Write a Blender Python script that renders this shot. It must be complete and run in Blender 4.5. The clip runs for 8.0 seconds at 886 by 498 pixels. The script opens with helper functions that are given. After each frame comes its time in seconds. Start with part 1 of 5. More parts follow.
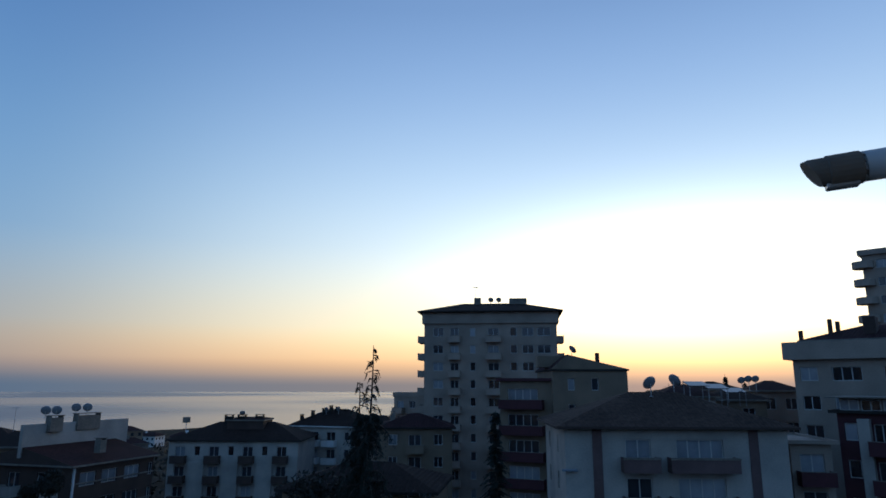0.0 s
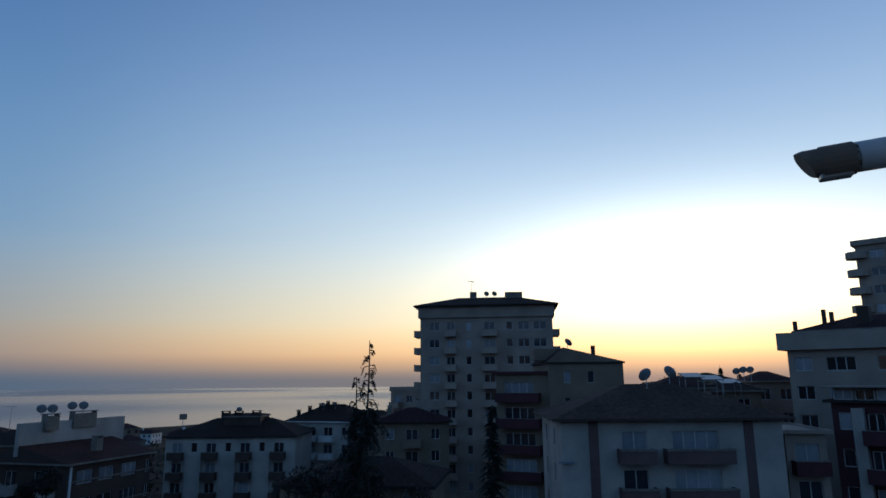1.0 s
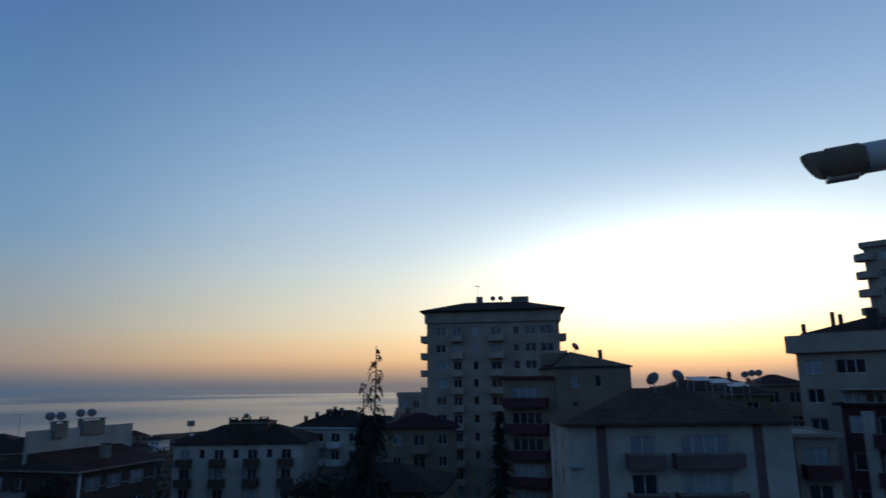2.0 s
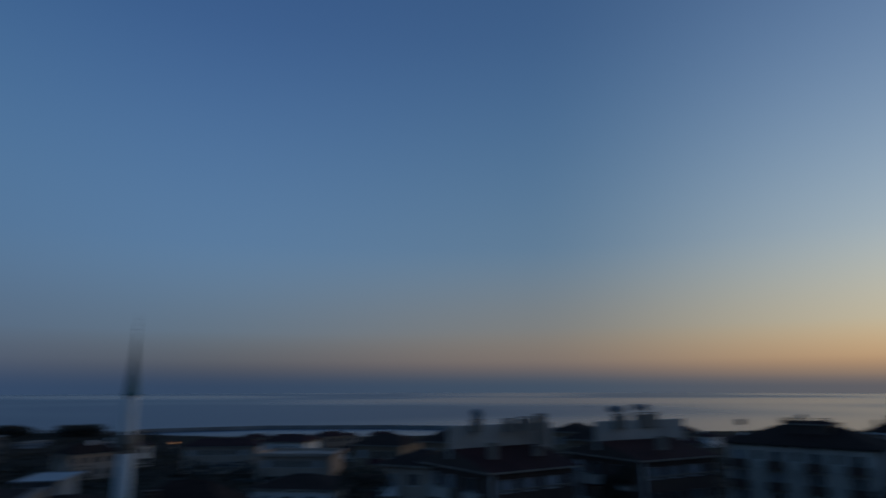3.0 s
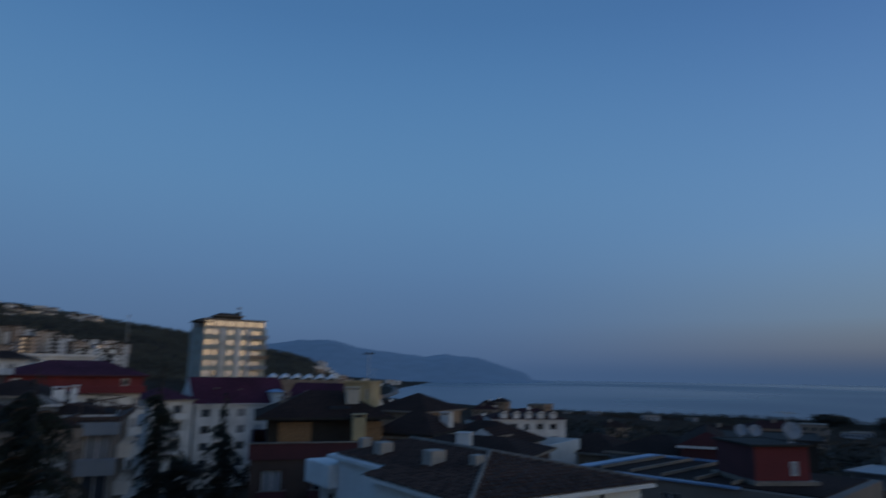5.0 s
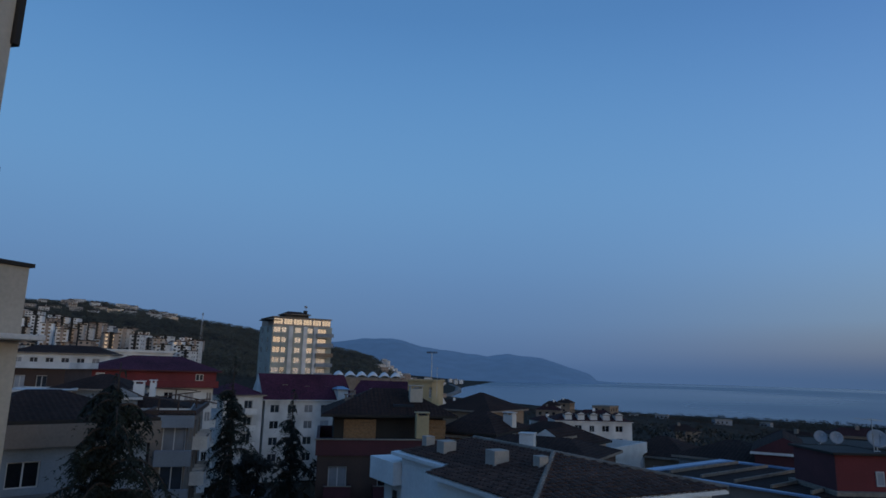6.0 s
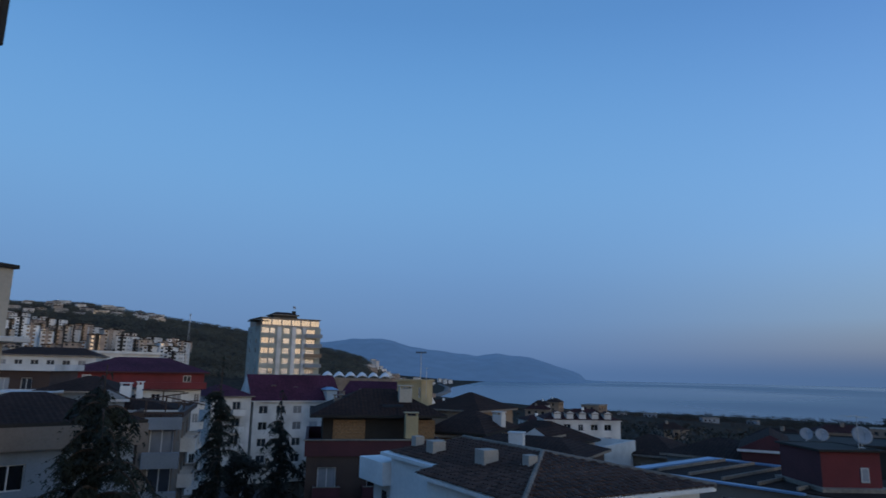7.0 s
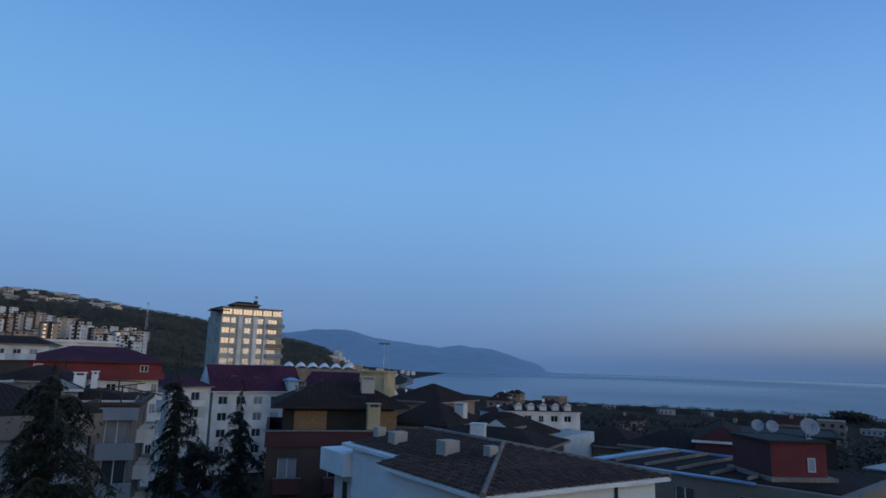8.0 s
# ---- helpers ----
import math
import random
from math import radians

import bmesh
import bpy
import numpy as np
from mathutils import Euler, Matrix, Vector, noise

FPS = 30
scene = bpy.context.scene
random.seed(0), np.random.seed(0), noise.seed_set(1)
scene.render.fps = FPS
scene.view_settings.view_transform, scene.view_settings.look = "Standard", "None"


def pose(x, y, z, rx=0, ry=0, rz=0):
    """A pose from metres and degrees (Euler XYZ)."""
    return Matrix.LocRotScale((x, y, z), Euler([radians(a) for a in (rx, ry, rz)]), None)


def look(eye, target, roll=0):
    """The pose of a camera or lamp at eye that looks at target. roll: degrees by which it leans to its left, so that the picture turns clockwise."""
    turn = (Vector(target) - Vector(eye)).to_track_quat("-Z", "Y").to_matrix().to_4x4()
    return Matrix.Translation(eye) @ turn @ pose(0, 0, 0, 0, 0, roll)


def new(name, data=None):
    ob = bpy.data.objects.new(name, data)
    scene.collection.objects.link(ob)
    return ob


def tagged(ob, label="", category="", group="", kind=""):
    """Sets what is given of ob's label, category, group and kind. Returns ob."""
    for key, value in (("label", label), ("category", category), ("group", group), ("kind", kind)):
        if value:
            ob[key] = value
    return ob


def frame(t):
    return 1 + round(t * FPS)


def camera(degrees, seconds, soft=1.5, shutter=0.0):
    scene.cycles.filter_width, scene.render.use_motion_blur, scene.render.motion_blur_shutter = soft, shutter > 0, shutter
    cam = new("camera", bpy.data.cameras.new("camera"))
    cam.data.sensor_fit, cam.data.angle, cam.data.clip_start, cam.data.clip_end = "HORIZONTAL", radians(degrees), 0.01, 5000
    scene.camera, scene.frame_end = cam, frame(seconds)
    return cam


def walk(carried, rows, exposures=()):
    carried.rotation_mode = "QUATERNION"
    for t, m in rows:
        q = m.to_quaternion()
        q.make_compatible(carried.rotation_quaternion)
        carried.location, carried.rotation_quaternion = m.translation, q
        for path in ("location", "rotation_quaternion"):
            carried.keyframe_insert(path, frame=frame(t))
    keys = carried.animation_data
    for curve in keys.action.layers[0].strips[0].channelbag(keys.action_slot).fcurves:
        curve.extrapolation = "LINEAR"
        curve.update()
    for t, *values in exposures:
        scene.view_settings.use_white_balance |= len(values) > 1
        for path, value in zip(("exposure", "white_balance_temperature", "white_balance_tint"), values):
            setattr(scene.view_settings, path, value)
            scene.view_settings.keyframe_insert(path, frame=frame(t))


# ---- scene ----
cam = camera(68.7, 8.0, soft=1.6, shutter=0.5)
EYE_Z = 45.0
WALK = [
    (0.0, 0.30, 11.90, -0.15), (0.5, -0.18, 11.33, 0.15), (1.0, 0.00, 11.40, 0.46), (1.2, -0.27, 11.48, 0.58),
    (1.6, -0.60, 11.70, 0.70), (2.0, 0.60, 11.85, 0.80), (2.3, 4.60, 11.80, 0.95), (2.5, 10.06, 11.96, 1.03),
    (2.7, 23.48, 11.83, 0.75), (2.9, 38.42, 12.05, 0.00), (3.0, 45.18, 11.99, 0.10), (3.5, 65.88, 10.06, 0.27),
    (4.0, 67.48, 9.72, 0.17), (4.5, 79.50, 11.04, 3.38), (4.6, 86.53, 11.65, 3.40), (4.8, 99.79, 12.13, 1.52),
    (5.0, 108.17, 10.86, -0.67), (5.2, 110.83, 10.30, -0.21), (5.8, 113.40, 10.55, -1.20), (6.5, 113.69, 10.86, -1.57),
    (7.0, 112.67, 10.72, -1.09), (7.5, 109.61, 10.03, -1.01), (8.0, 109.45, 10.06, -1.45)]
walk(cam, [(t, pose(0, 0, EYE_Z, 90 + p, r, y)) for t, y, p, r in WALK],
     exposures=[(0.0, 0.35), (0.5, 0.2), (1.2, 0.08), (2.3, -0.18), (2.7, -0.6), (3.0, -0.64), (3.5, -0.64), (4.0, -0.36), (4.5, -0.29), (5.0, -0.18), (5.2, -0.1), (6.5, 0.38), (7.0, 0.52), (8.0, 0.67)])

# ---- sky and sun ----
SUN_AZ, SUN_EL = -21.0, 2.0   # degrees to the left of +y, degrees up
world = bpy.data.worlds.new("evening_sky")
scene.world = world
world.use_nodes = True
wn, wl = world.node_tree.nodes, world.node_tree.links
wn.clear()


def wmath(op, a, b=None, clamp=False):
    node = wn.new("ShaderNodeMath")
    node.operation, node.use_clamp = op, clamp
    for i, v in enumerate((a, b)):
        if v is None:
            continue
        if isinstance(v, (int, float)):
            node.inputs[i].default_value = v
        else:
            wl.new(v, node.inputs[i])
    return node.outputs[0]


def wmix(f, a, b, kind="MIX"):
    node = wn.new("ShaderNodeMix")
    node.data_type, node.blend_type = "RGBA", kind
    for i, v in ((0, f), (6, a), (7, b)):
        if isinstance(v, (int, float)):
            node.inputs[i].default_value = v
        elif isinstance(v, tuple):
            node.inputs[i].default_value = (*v, 1)
        else:
            wl.new(v, node.inputs[i])
    return node.outputs[2]


def wramp(x, stops):
    """Sky colour by elevation: stops of (degrees, r, g, b)."""
    node = wn.new("ShaderNodeValToRGB")
    ramp = node.color_ramp
    ramp.interpolation = "B_SPLINE"
    while len(ramp.elements) < len(stops):
        ramp.elements.new(0.5)
    for el, (deg, *rgb) in zip(ramp.elements, stops):
        el.position, el.color = math.sin(radians(deg)), (*rgb, 1)
    wl.new(x, node.inputs[0])
    return node.outputs[0]


sky = wn.new("ShaderNodeTexSky")
sky.sky_type = "NISHITA"
sky.sun_disc = False
sky.sun_elevation, sky.sun_rotation = radians(SUN_EL), radians(-SUN_AZ)
sky.altitude, sky.air_density, sky.dust_density, sky.ozone_density = 50, 1.0, 1.2, 3.0
toward = wn.new("ShaderNodeTexCoord")
axes = wn.new("ShaderNodeSeparateXYZ")
wl.new(toward.outputs["Generated"], axes.inputs[0])
sx, sy = -math.sin(radians(SUN_AZ)), math.cos(radians(SUN_AZ))
flat = wmath("SQRT", wmath("ADD", wmath("MULTIPLY", axes.outputs[0], axes.outputs[0]), wmath("MULTIPLY", axes.outputs[1], axes.outputs[1])))
near_sun = wmath("DIVIDE", wmath("ADD", wmath("MULTIPLY", axes.outputs[0], sx), wmath("MULTIPLY", axes.outputs[1], sy)), wmath("MAXIMUM", flat, 0.001))
height = axes.outputs[2]
away = wramp(height, [(0, .058, .116, .240), (1.2, .074, .138, .275), (4, .092, .172, .325), (9, .105, .208, .395), (17, .120, .272, .490), (30, .068, .196, .440), (60, .030, .085, .21)])
beside = wramp(height, [(0, .045, .090, .180), (1.0, .072, .105, .175), (2.2, .155, .168, .200), (4.5, .185, .250, .320), (12, .170, .350, .610), (30, .056, .150, .405), (60, .030, .085, .21)])
toward_glow = wramp(height, [(0, .075, .125, .195), (0.9, .130, .150, .190), (2.2, .385, .280, .225), (5, .355, .340, .290), (12, .168, .335, .520), (30, .064, .158, .375), (60, .035, .09, .22)])
glow = wramp(height, [(0, .16, .165, .185), (0.9, .40, .29, .22), (2.3, 1.0, .58, .27), (5, 1.0, .88, .56), (12, .61, .78, .90), (22, .285, .44, .68), (32, .155, .28, .52), (60, .045, .10, .24)])


def between(lo, hi):
    node = wn.new("ShaderNodeMapRange")
    node.interpolation_type = "SMOOTHSTEP"
    node.inputs["From Min"].default_value, node.inputs["From Max"].default_value = lo - 0.08 * (hi - lo), hi + 0.08 * (hi - lo)
    wl.new(near_sun, node.inputs["Value"])
    return node.outputs[0]


colour = wmix(between(-0.64, 0.10), away, beside)
colour = wmix(between(0.0, 0.70), colour, toward_glow)
colour = wmix(between(0.55, 1.0), colour, glow)
tall = wmath("MULTIPLY", wmath("SUBTRACT", height, math.sin(radians(8))), 2.6)
halo = wmath("POWER", 2.718, wmath("MULTIPLY", wmath("ADD", wmath("MULTIPLY", wmath("SUBTRACT", 1.0, near_sun), 26.0), wmath("MULTIPLY", wmath("MULTIPLY", tall, tall), 14.0)), -1.0))
colour = wmix(halo, colour, wmix(1.0, colour, (2.6, 2.3, 2.0), "MULTIPLY"))
bg_air, bg_grade, both = wn.new("ShaderNodeBackground"), wn.new("ShaderNodeBackground"), wn.new("ShaderNodeAddShader")
bg_air.inputs["Strength"].default_value = 0.008
bg_grade.inputs["Strength"].default_value = 1.0
wout = wn.new("ShaderNodeOutputWorld")
wl.new(sky.outputs[0], bg_air.inputs["Color"])
wl.new(colour, bg_grade.inputs["Color"])
wl.new(bg_air.outputs[0], both.inputs[0])
wl.new(bg_grade.outputs[0], both.inputs[1])
wl.new(both.outputs[0], wout.inputs["Surface"])

sun_data = bpy.data.lights.new("sun", "SUN")
sun_data.energy, sun_data.angle, sun_data.color = 0.12, radians(10), (1.0, 0.76, 0.54)
sun = new("sun", sun_data)
sun.matrix_world = look((0, 0, 0), (math.sin(radians(SUN_AZ)) * 1, -math.cos(radians(SUN_AZ)), -math.tan(radians(3.0))))


# ---- materials ----
def material(name, colour, rough=0.8, metal=0.0, grain=(8.0, 0.12), stain=(0.35, 0.3), bump=0.005, vary=0.0, spec=0.5):
    """A plaster-like surface: fine grain and broad stains darken the colour; vary: how far single pieces differ."""
    m = bpy.data.materials.new(name)
    m.use_nodes = True
    n, l = m.node_tree.nodes, m.node_tree.links
    b = n["Principled BSDF"]
    b.inputs["Roughness"].default_value, b.inputs["Metallic"].default_value = rough, metal
    b.inputs["Specular IOR Level"].default_value = spec
    co = n.new("ShaderNodeTexCoord")
    fine, broad = n.new("ShaderNodeTexNoise"), n.new("ShaderNodeTexNoise")
    fine.inputs["Scale"].default_value, broad.inputs["Scale"].default_value = grain[0], stain[0]
    fine.inputs["Detail"].default_value = broad.inputs["Detail"].default_value = 5
    l.new(co.outputs["Object"], fine.inputs["Vector"])
    l.new(co.outputs["Object"], broad.inputs["Vector"])
    def mul(a, socket, amount):
        r = n.new("ShaderNodeMapRange")
        r.inputs["From Min"].default_value, r.inputs["From Max"].default_value = 0.3, 0.7
        r.inputs["To Min"].default_value, r.inputs["To Max"].default_value = 1 - amount, 1 + amount * 0.3
        l.new(socket, r.inputs["Value"])
        x = n.new("ShaderNodeMix")
        x.data_type, x.blend_type = "RGBA", "MULTIPLY"
        x.inputs[0].default_value = 1
        if isinstance(a, tuple):
            x.inputs[6].default_value = a
        else:
            l.new(a, x.inputs[6])
        l.new(r.outputs[0], x.inputs[7])
        return x.outputs[2]
    c = mul((*colour, 1), fine.outputs["Fac"], grain[1])
    c = mul(c, broad.outputs["Fac"], stain[1])
    if vary:
        info = n.new("ShaderNodeObjectInfo")
        r = n.new("ShaderNodeHueSaturation")
        mr = n.new("ShaderNodeMapRange")
        mr.inputs["To Min"].default_value, mr.inputs["To Max"].default_value = 1 - vary, 1 + vary
        l.new(info.outputs["Random"], mr.inputs["Value"])
        l.new(mr.outputs[0], r.inputs["Value"])
        l.new(c, r.inputs["Color"])
        c = r.outputs[0]
    l.new(c, b.inputs["Base Color"])
    if bump:
        bp = n.new("ShaderNodeBump")
        bp.inputs["Strength"].default_value, bp.inputs["Distance"].default_value = 0.5, bump
        l.new(fine.outputs["Fac"], bp.inputs["Height"])
        l.new(bp.outputs[0], b.inputs["Normal"])
    return m


def roof_material(name, colour, pitch=0.32):
    """Clay roof tiles: courses and pans as relief, with tiles that differ in tone."""
    m = material(name, colour, 0.9, grain=(3.0, 0.45), stain=(0.25, 0.35), bump=0, spec=0.2)
    n, l = m.node_tree.nodes, m.node_tree.links
    co = n.new("ShaderNodeTexCoord")
    w1, w2 = n.new("ShaderNodeTexWave"), n.new("ShaderNodeTexWave")
    w1.bands_direction, w2.bands_direction, w2.wave_profile = "X", "Y", "SAW"
    w1.inputs["Scale"].default_value = w2.inputs["Scale"].default_value = 0.314 / pitch
    for w in (w1, w2):
        l.new(co.outputs["Object"], w.inputs["Vector"])
    add = n.new("ShaderNodeMath")
    l.new(w1.outputs["Fac"], add.inputs[0])
    l.new(w2.outputs["Fac"], add.inputs[1])
    bp = n.new("ShaderNodeBump")
    bp.inputs["Strength"].default_value, bp.inputs["Distance"].default_value = 0.7, 0.05
    l.new(add.outputs[0], bp.inputs["Height"])
    l.new(bp.outputs[0], n["Principled BSDF"].inputs["Normal"])
    return m


def glass_material(name, colour, vary=0.5, rough=0.06):
    m = material(name, colour, rough, grain=(0.6, 0.3), stain=(0.2, 0.3), bump=0, vary=vary, spec=0.9)
    return m


M_WHITE = material("white_plaster", (0.70, 0.68, 0.66), stain=(0.3, 0.32))
M_CLEAN = material("fresh_white_paint", (0.84, 0.83, 0.82), stain=(0.3, 0.15), grain=(4.0, 0.08), bump=0.002)
# White plaster darkened to put the sunset-side facades' shade into its colour.
M_SHADEDWHITE = material("shaded_aged_white_plaster", (0.48, 0.42, 0.37), stain=(0.3, 0.35))
M_CREAM = material("cream_plaster", (0.52, 0.46, 0.38), stain=(0.3, 0.25))
M_GREY = material("grey_plaster", (0.40, 0.305, 0.245), stain=(0.25, 0.3))
M_OLIVE = material("weathered_olive_plaster", (0.26, 0.183, 0.125), stain=(0.3, 0.3))
M_BEIGE = material("beige_plaster", (0.22, 0.18, 0.15), stain=(0.3, 0.25))
M_BLUE = material("pale_blue_plaster", (0.24, 0.27, 0.31), stain=(0.3, 0.25))
M_RED = material("red_painted_plaster", (0.175, 0.024, 0.028), stain=(0.4, 0.3))
M_MAROON = material("maroon_paint", (0.085, 0.022, 0.028), stain=(0.4, 0.3))
M_BROWN = material("brown_paint", (0.08, 0.047, 0.036), stain=(0.4, 0.3))
M_ROSE = material("faded_red_brown_paint", (0.16, 0.092, 0.085), stain=(0.4, 0.3))
M_DARK = material("dark_grey_render", (0.045, 0.040, 0.036), stain=(0.4, 0.3), spec=0.15)
M_YELLOW = material("yellow_plaster", (0.46, 0.36, 0.2), stain=(0.4, 0.25))
M_WOOD = material("varnished_pine_cladding", (0.30, 0.165, 0.075), 0.5, grain=(6, 0.4))
M_CONC = material("raw_concrete", (0.27, 0.225, 0.185), stain=(0.5, 0.35), grain=(5, 0.3))
M_STEEL = material("dull_galvanised_steel", (0.5, 0.51, 0.52), 0.45, 0.8, bump=0)
M_PVC = material("white_window_frame", (0.55, 0.54, 0.53), 0.4, bump=0, stain=(1, 0.1))
M_GLASS = glass_material("dark_window_glass", (0.035, 0.04, 0.05))
M_CURTAIN = glass_material("curtained_window_glass", (0.36, 0.37, 0.4), 0.35, 0.15)
M_DISH = material("grey_dish_paint", (0.29, 0.31, 0.34), 0.5, bump=0, stain=(1.5, 0.2))
M_TILE = roof_material("weathered_brown_roof_tile", (0.046, 0.025, 0.019))
M_TILER = roof_material("dark_red_roof_tile", (0.058, 0.021, 0.021))
# Brown tile lightened so that its colour carries the sunset-side haze.
M_TILEHAZE = roof_material("haze_lightened_brown_tile", (0.115, 0.066, 0.048))
M_PURPLE = roof_material("purple_red_metal_roof_tile", (0.088, 0.027, 0.053))
M_NEARTILE = material("brown_clay_tile", (0.115, 0.064, 0.048), 0.85, grain=(2.0, 0.4), stain=(0.25, 0.35), vary=0.3, spec=0.2)
M_BLUEMETAL = material("blue_painted_metal", (0.20, 0.33, 0.52), 0.4, bump=0)
M_TEAL = material("teal_lead_sheet", (0.018, 0.085, 0.085), 0.45, 0.3, bump=0)
M_BARK = material("bark", (0.09, 0.065, 0.05), 0.95, grain=(14, 0.5), bump=0.03)
M_NEEDLE = material("dark_conifer_needles", (0.022, 0.032, 0.022), 0.8, grain=(3, 0.5), stain=(0.4, 0.4), bump=0)
M_LEAF = material("dark_green_leaves", (0.036, 0.032, 0.021), 0.7, grain=(3, 0.5), stain=(0.4, 0.4), bump=0)
M_SCRUB = material("dry_scrub_leaves", (0.062, 0.046, 0.034), 0.9, grain=(2, 0.5), stain=(0.05, 0.4), bump=0)
# Foliage paled to grey-green to put the hillside's haze into its colour.
M_HAZEWOOD = material("haze_paled_foliage", (0.105, 0.110, 0.088), 0.9, grain=(0.4, 0.5), stain=(0.02, 0.4), bump=0)
M_ASPHALT = material("asphalt", (0.055, 0.055, 0.06), 0.9, stain=(0.2, 0.3))
M_TENT = material("white_tent_fabric", (0.8, 0.8, 0.8), 0.6, bump=0, stain=(0.1, 0.15))
M_ROCK = material("breakwater_rock", (0.2, 0.19, 0.18), 0.95, grain=(1.0, 0.5), stain=(0.05, 0.3), bump=0.2)


def ground_material():
    m = material("town_soil_and_scrub", (0.062, 0.049, 0.036), 0.95, grain=(0.25, 0.55), stain=(0.012, 0.5), bump=0.3, spec=0.05)
    return m


def hill_material(name, colour, scale):
    return material(name, colour, 0.95, grain=(scale, 0.45), stain=(scale / 12, 0.4), bump=0)


def sea_material():
    m = bpy.data.materials.new("calm_sea_water")
    m.use_nodes = True
    n, l = m.node_tree.nodes, m.node_tree.links
    b = n["Principled BSDF"]
    b.inputs["Base Color"].default_value = (0.008, 0.048, 0.115, 1)
    b.inputs["Specular IOR Level"].default_value = 0.33
    b.inputs["IOR"].default_value = 1.33
    co = n.new("ShaderNodeTexCoord")
    wide, band = n.new("ShaderNodeTexNoise"), n.new("ShaderNodeTexNoise")
    wide.inputs["Scale"].default_value, wide.inputs["Detail"].default_value = 0.0008, 0
    band.inputs["Scale"].default_value, band.inputs["Detail"].default_value = 0.0021, 0
    mix = n.new("ShaderNodeMath")
    mix.operation = "MULTIPLY_ADD"
    mix.inputs[1].default_value = 0.25
    for node in (wide, band):
        l.new(co.outputs["Object"], node.inputs["Vector"])
    l.new(band.outputs["Fac"], mix.inputs[0])
    l.new(wide.outputs["Fac"], mix.inputs[2])
    mr = n.new("ShaderNodeMapRange")
    mr.interpolation_type = "SMOOTHSTEP"
    mr.inputs["From Min"].default_value, mr.inputs["From Max"].default_value = 0.46, 0.80
    mr.inputs["To Min"].default_value, mr.inputs["To Max"].default_value = 0.20, 0.33
    l.new(mix.outputs[0], mr.inputs["Value"])
    l.new(mr.outputs[0], b.inputs["Roughness"])
    return m


# ---- building blocks ----
def P(az, d, z=None, el=None):
    """The place at az degrees to the left of +y, d metres from the balcony, at height z or at el degrees up."""
    a = radians(az)
    if z is None:
        z = EYE_Z + d * math.tan(radians(el or 0))
    return Vector((-d * math.sin(a), d * math.cos(a), z))


def up(d, el):
    return EYE_Z + d * math.tan(radians(el))


def mesh_of(bm, name, *mats, smooth=False):
    me = bpy.data.meshes.new(name)
    bm.normal_update()
    bm.to_mesh(me)
    bm.free()
    for m in mats:
        me.materials.append(m)
    if smooth:
        for p in me.polygons:
            p.use_smooth = True
    return me


def part(name, bm, mat, parent, label="", m=None, smooth=False):
    me = bm if isinstance(bm, bpy.types.Mesh) else mesh_of(bm, name, *(mat if isinstance(mat, tuple) else (mat,)), smooth=smooth)
    ob = new(name, me)
    ob.parent = parent
    if m is not None:
        ob.matrix_basis = m
    return tagged(ob, label)


def thing(name, m, label, category, group="", kind=""):
    return_ob = new(name)
    return_ob.empty_display_size = 0.5
    return_ob.matrix_basis = m
    return tagged(return_ob, label, category, group, kind)


def box(bm, x0, x1, y0, y1, z0, z1, mat=0, bevel=0.0):
    vs = [bm.verts.new((x, y, z)) for z in (z0, z1) for y in (y0, y1) for x in (x0, x1)]
    fs = []
    for f in ((0, 2, 3, 1), (4, 5, 7, 6), (0, 1, 5, 4), (2, 6, 7, 3), (0, 4, 6, 2), (1, 3, 7, 5)):
        fs.append(bm.faces.new([vs[i] for i in f]))
        fs[-1].material_index = mat
    if bevel:
        es = list({e for f in fs for e in f.edges})
        bmesh.ops.bevel(bm, geom=es, offset=bevel, segments=1, affect="EDGES")
    return fs


def tube(bm, a, b, r0, r1, seg=8, mat=0, cap=True):
    a, b = Vector(a), Vector(b)
    q = (b - a).to_track_quat("Z", "Y")
    ring = []
    for c, r in ((a, r0), (b, r1)):
        ring.append([bm.verts.new(c + q @ Vector((r * math.cos(2 * math.pi * i / seg), r * math.sin(2 * math.pi * i / seg), 0))) for i in range(seg)])
    for i in range(seg):
        bm.faces.new((ring[0][i], ring[0][(i + 1) % seg], ring[1][(i + 1) % seg], ring[1][i])).material_index = mat
    if cap:
        bm.faces.new(ring[0][::-1]).material_index = mat
        bm.faces.new(ring[1]).material_index = mat


def lathe(bm, profile, seg=20, mat=0):
    rings = [[bm.verts.new((r * math.cos(2 * math.pi * i / seg), r * math.sin(2 * math.pi * i / seg), z)) for i in range(seg)] for r, z in profile]
    for a, b in zip(rings, rings[1:]):
        for i in range(seg):
            bm.faces.new((a[i], a[(i + 1) % seg], b[(i + 1) % seg], b[i])).material_index = mat
    bm.faces.new(rings[0][::-1]).material_index = mat
    bm.faces.new(rings[-1]).material_index = mat


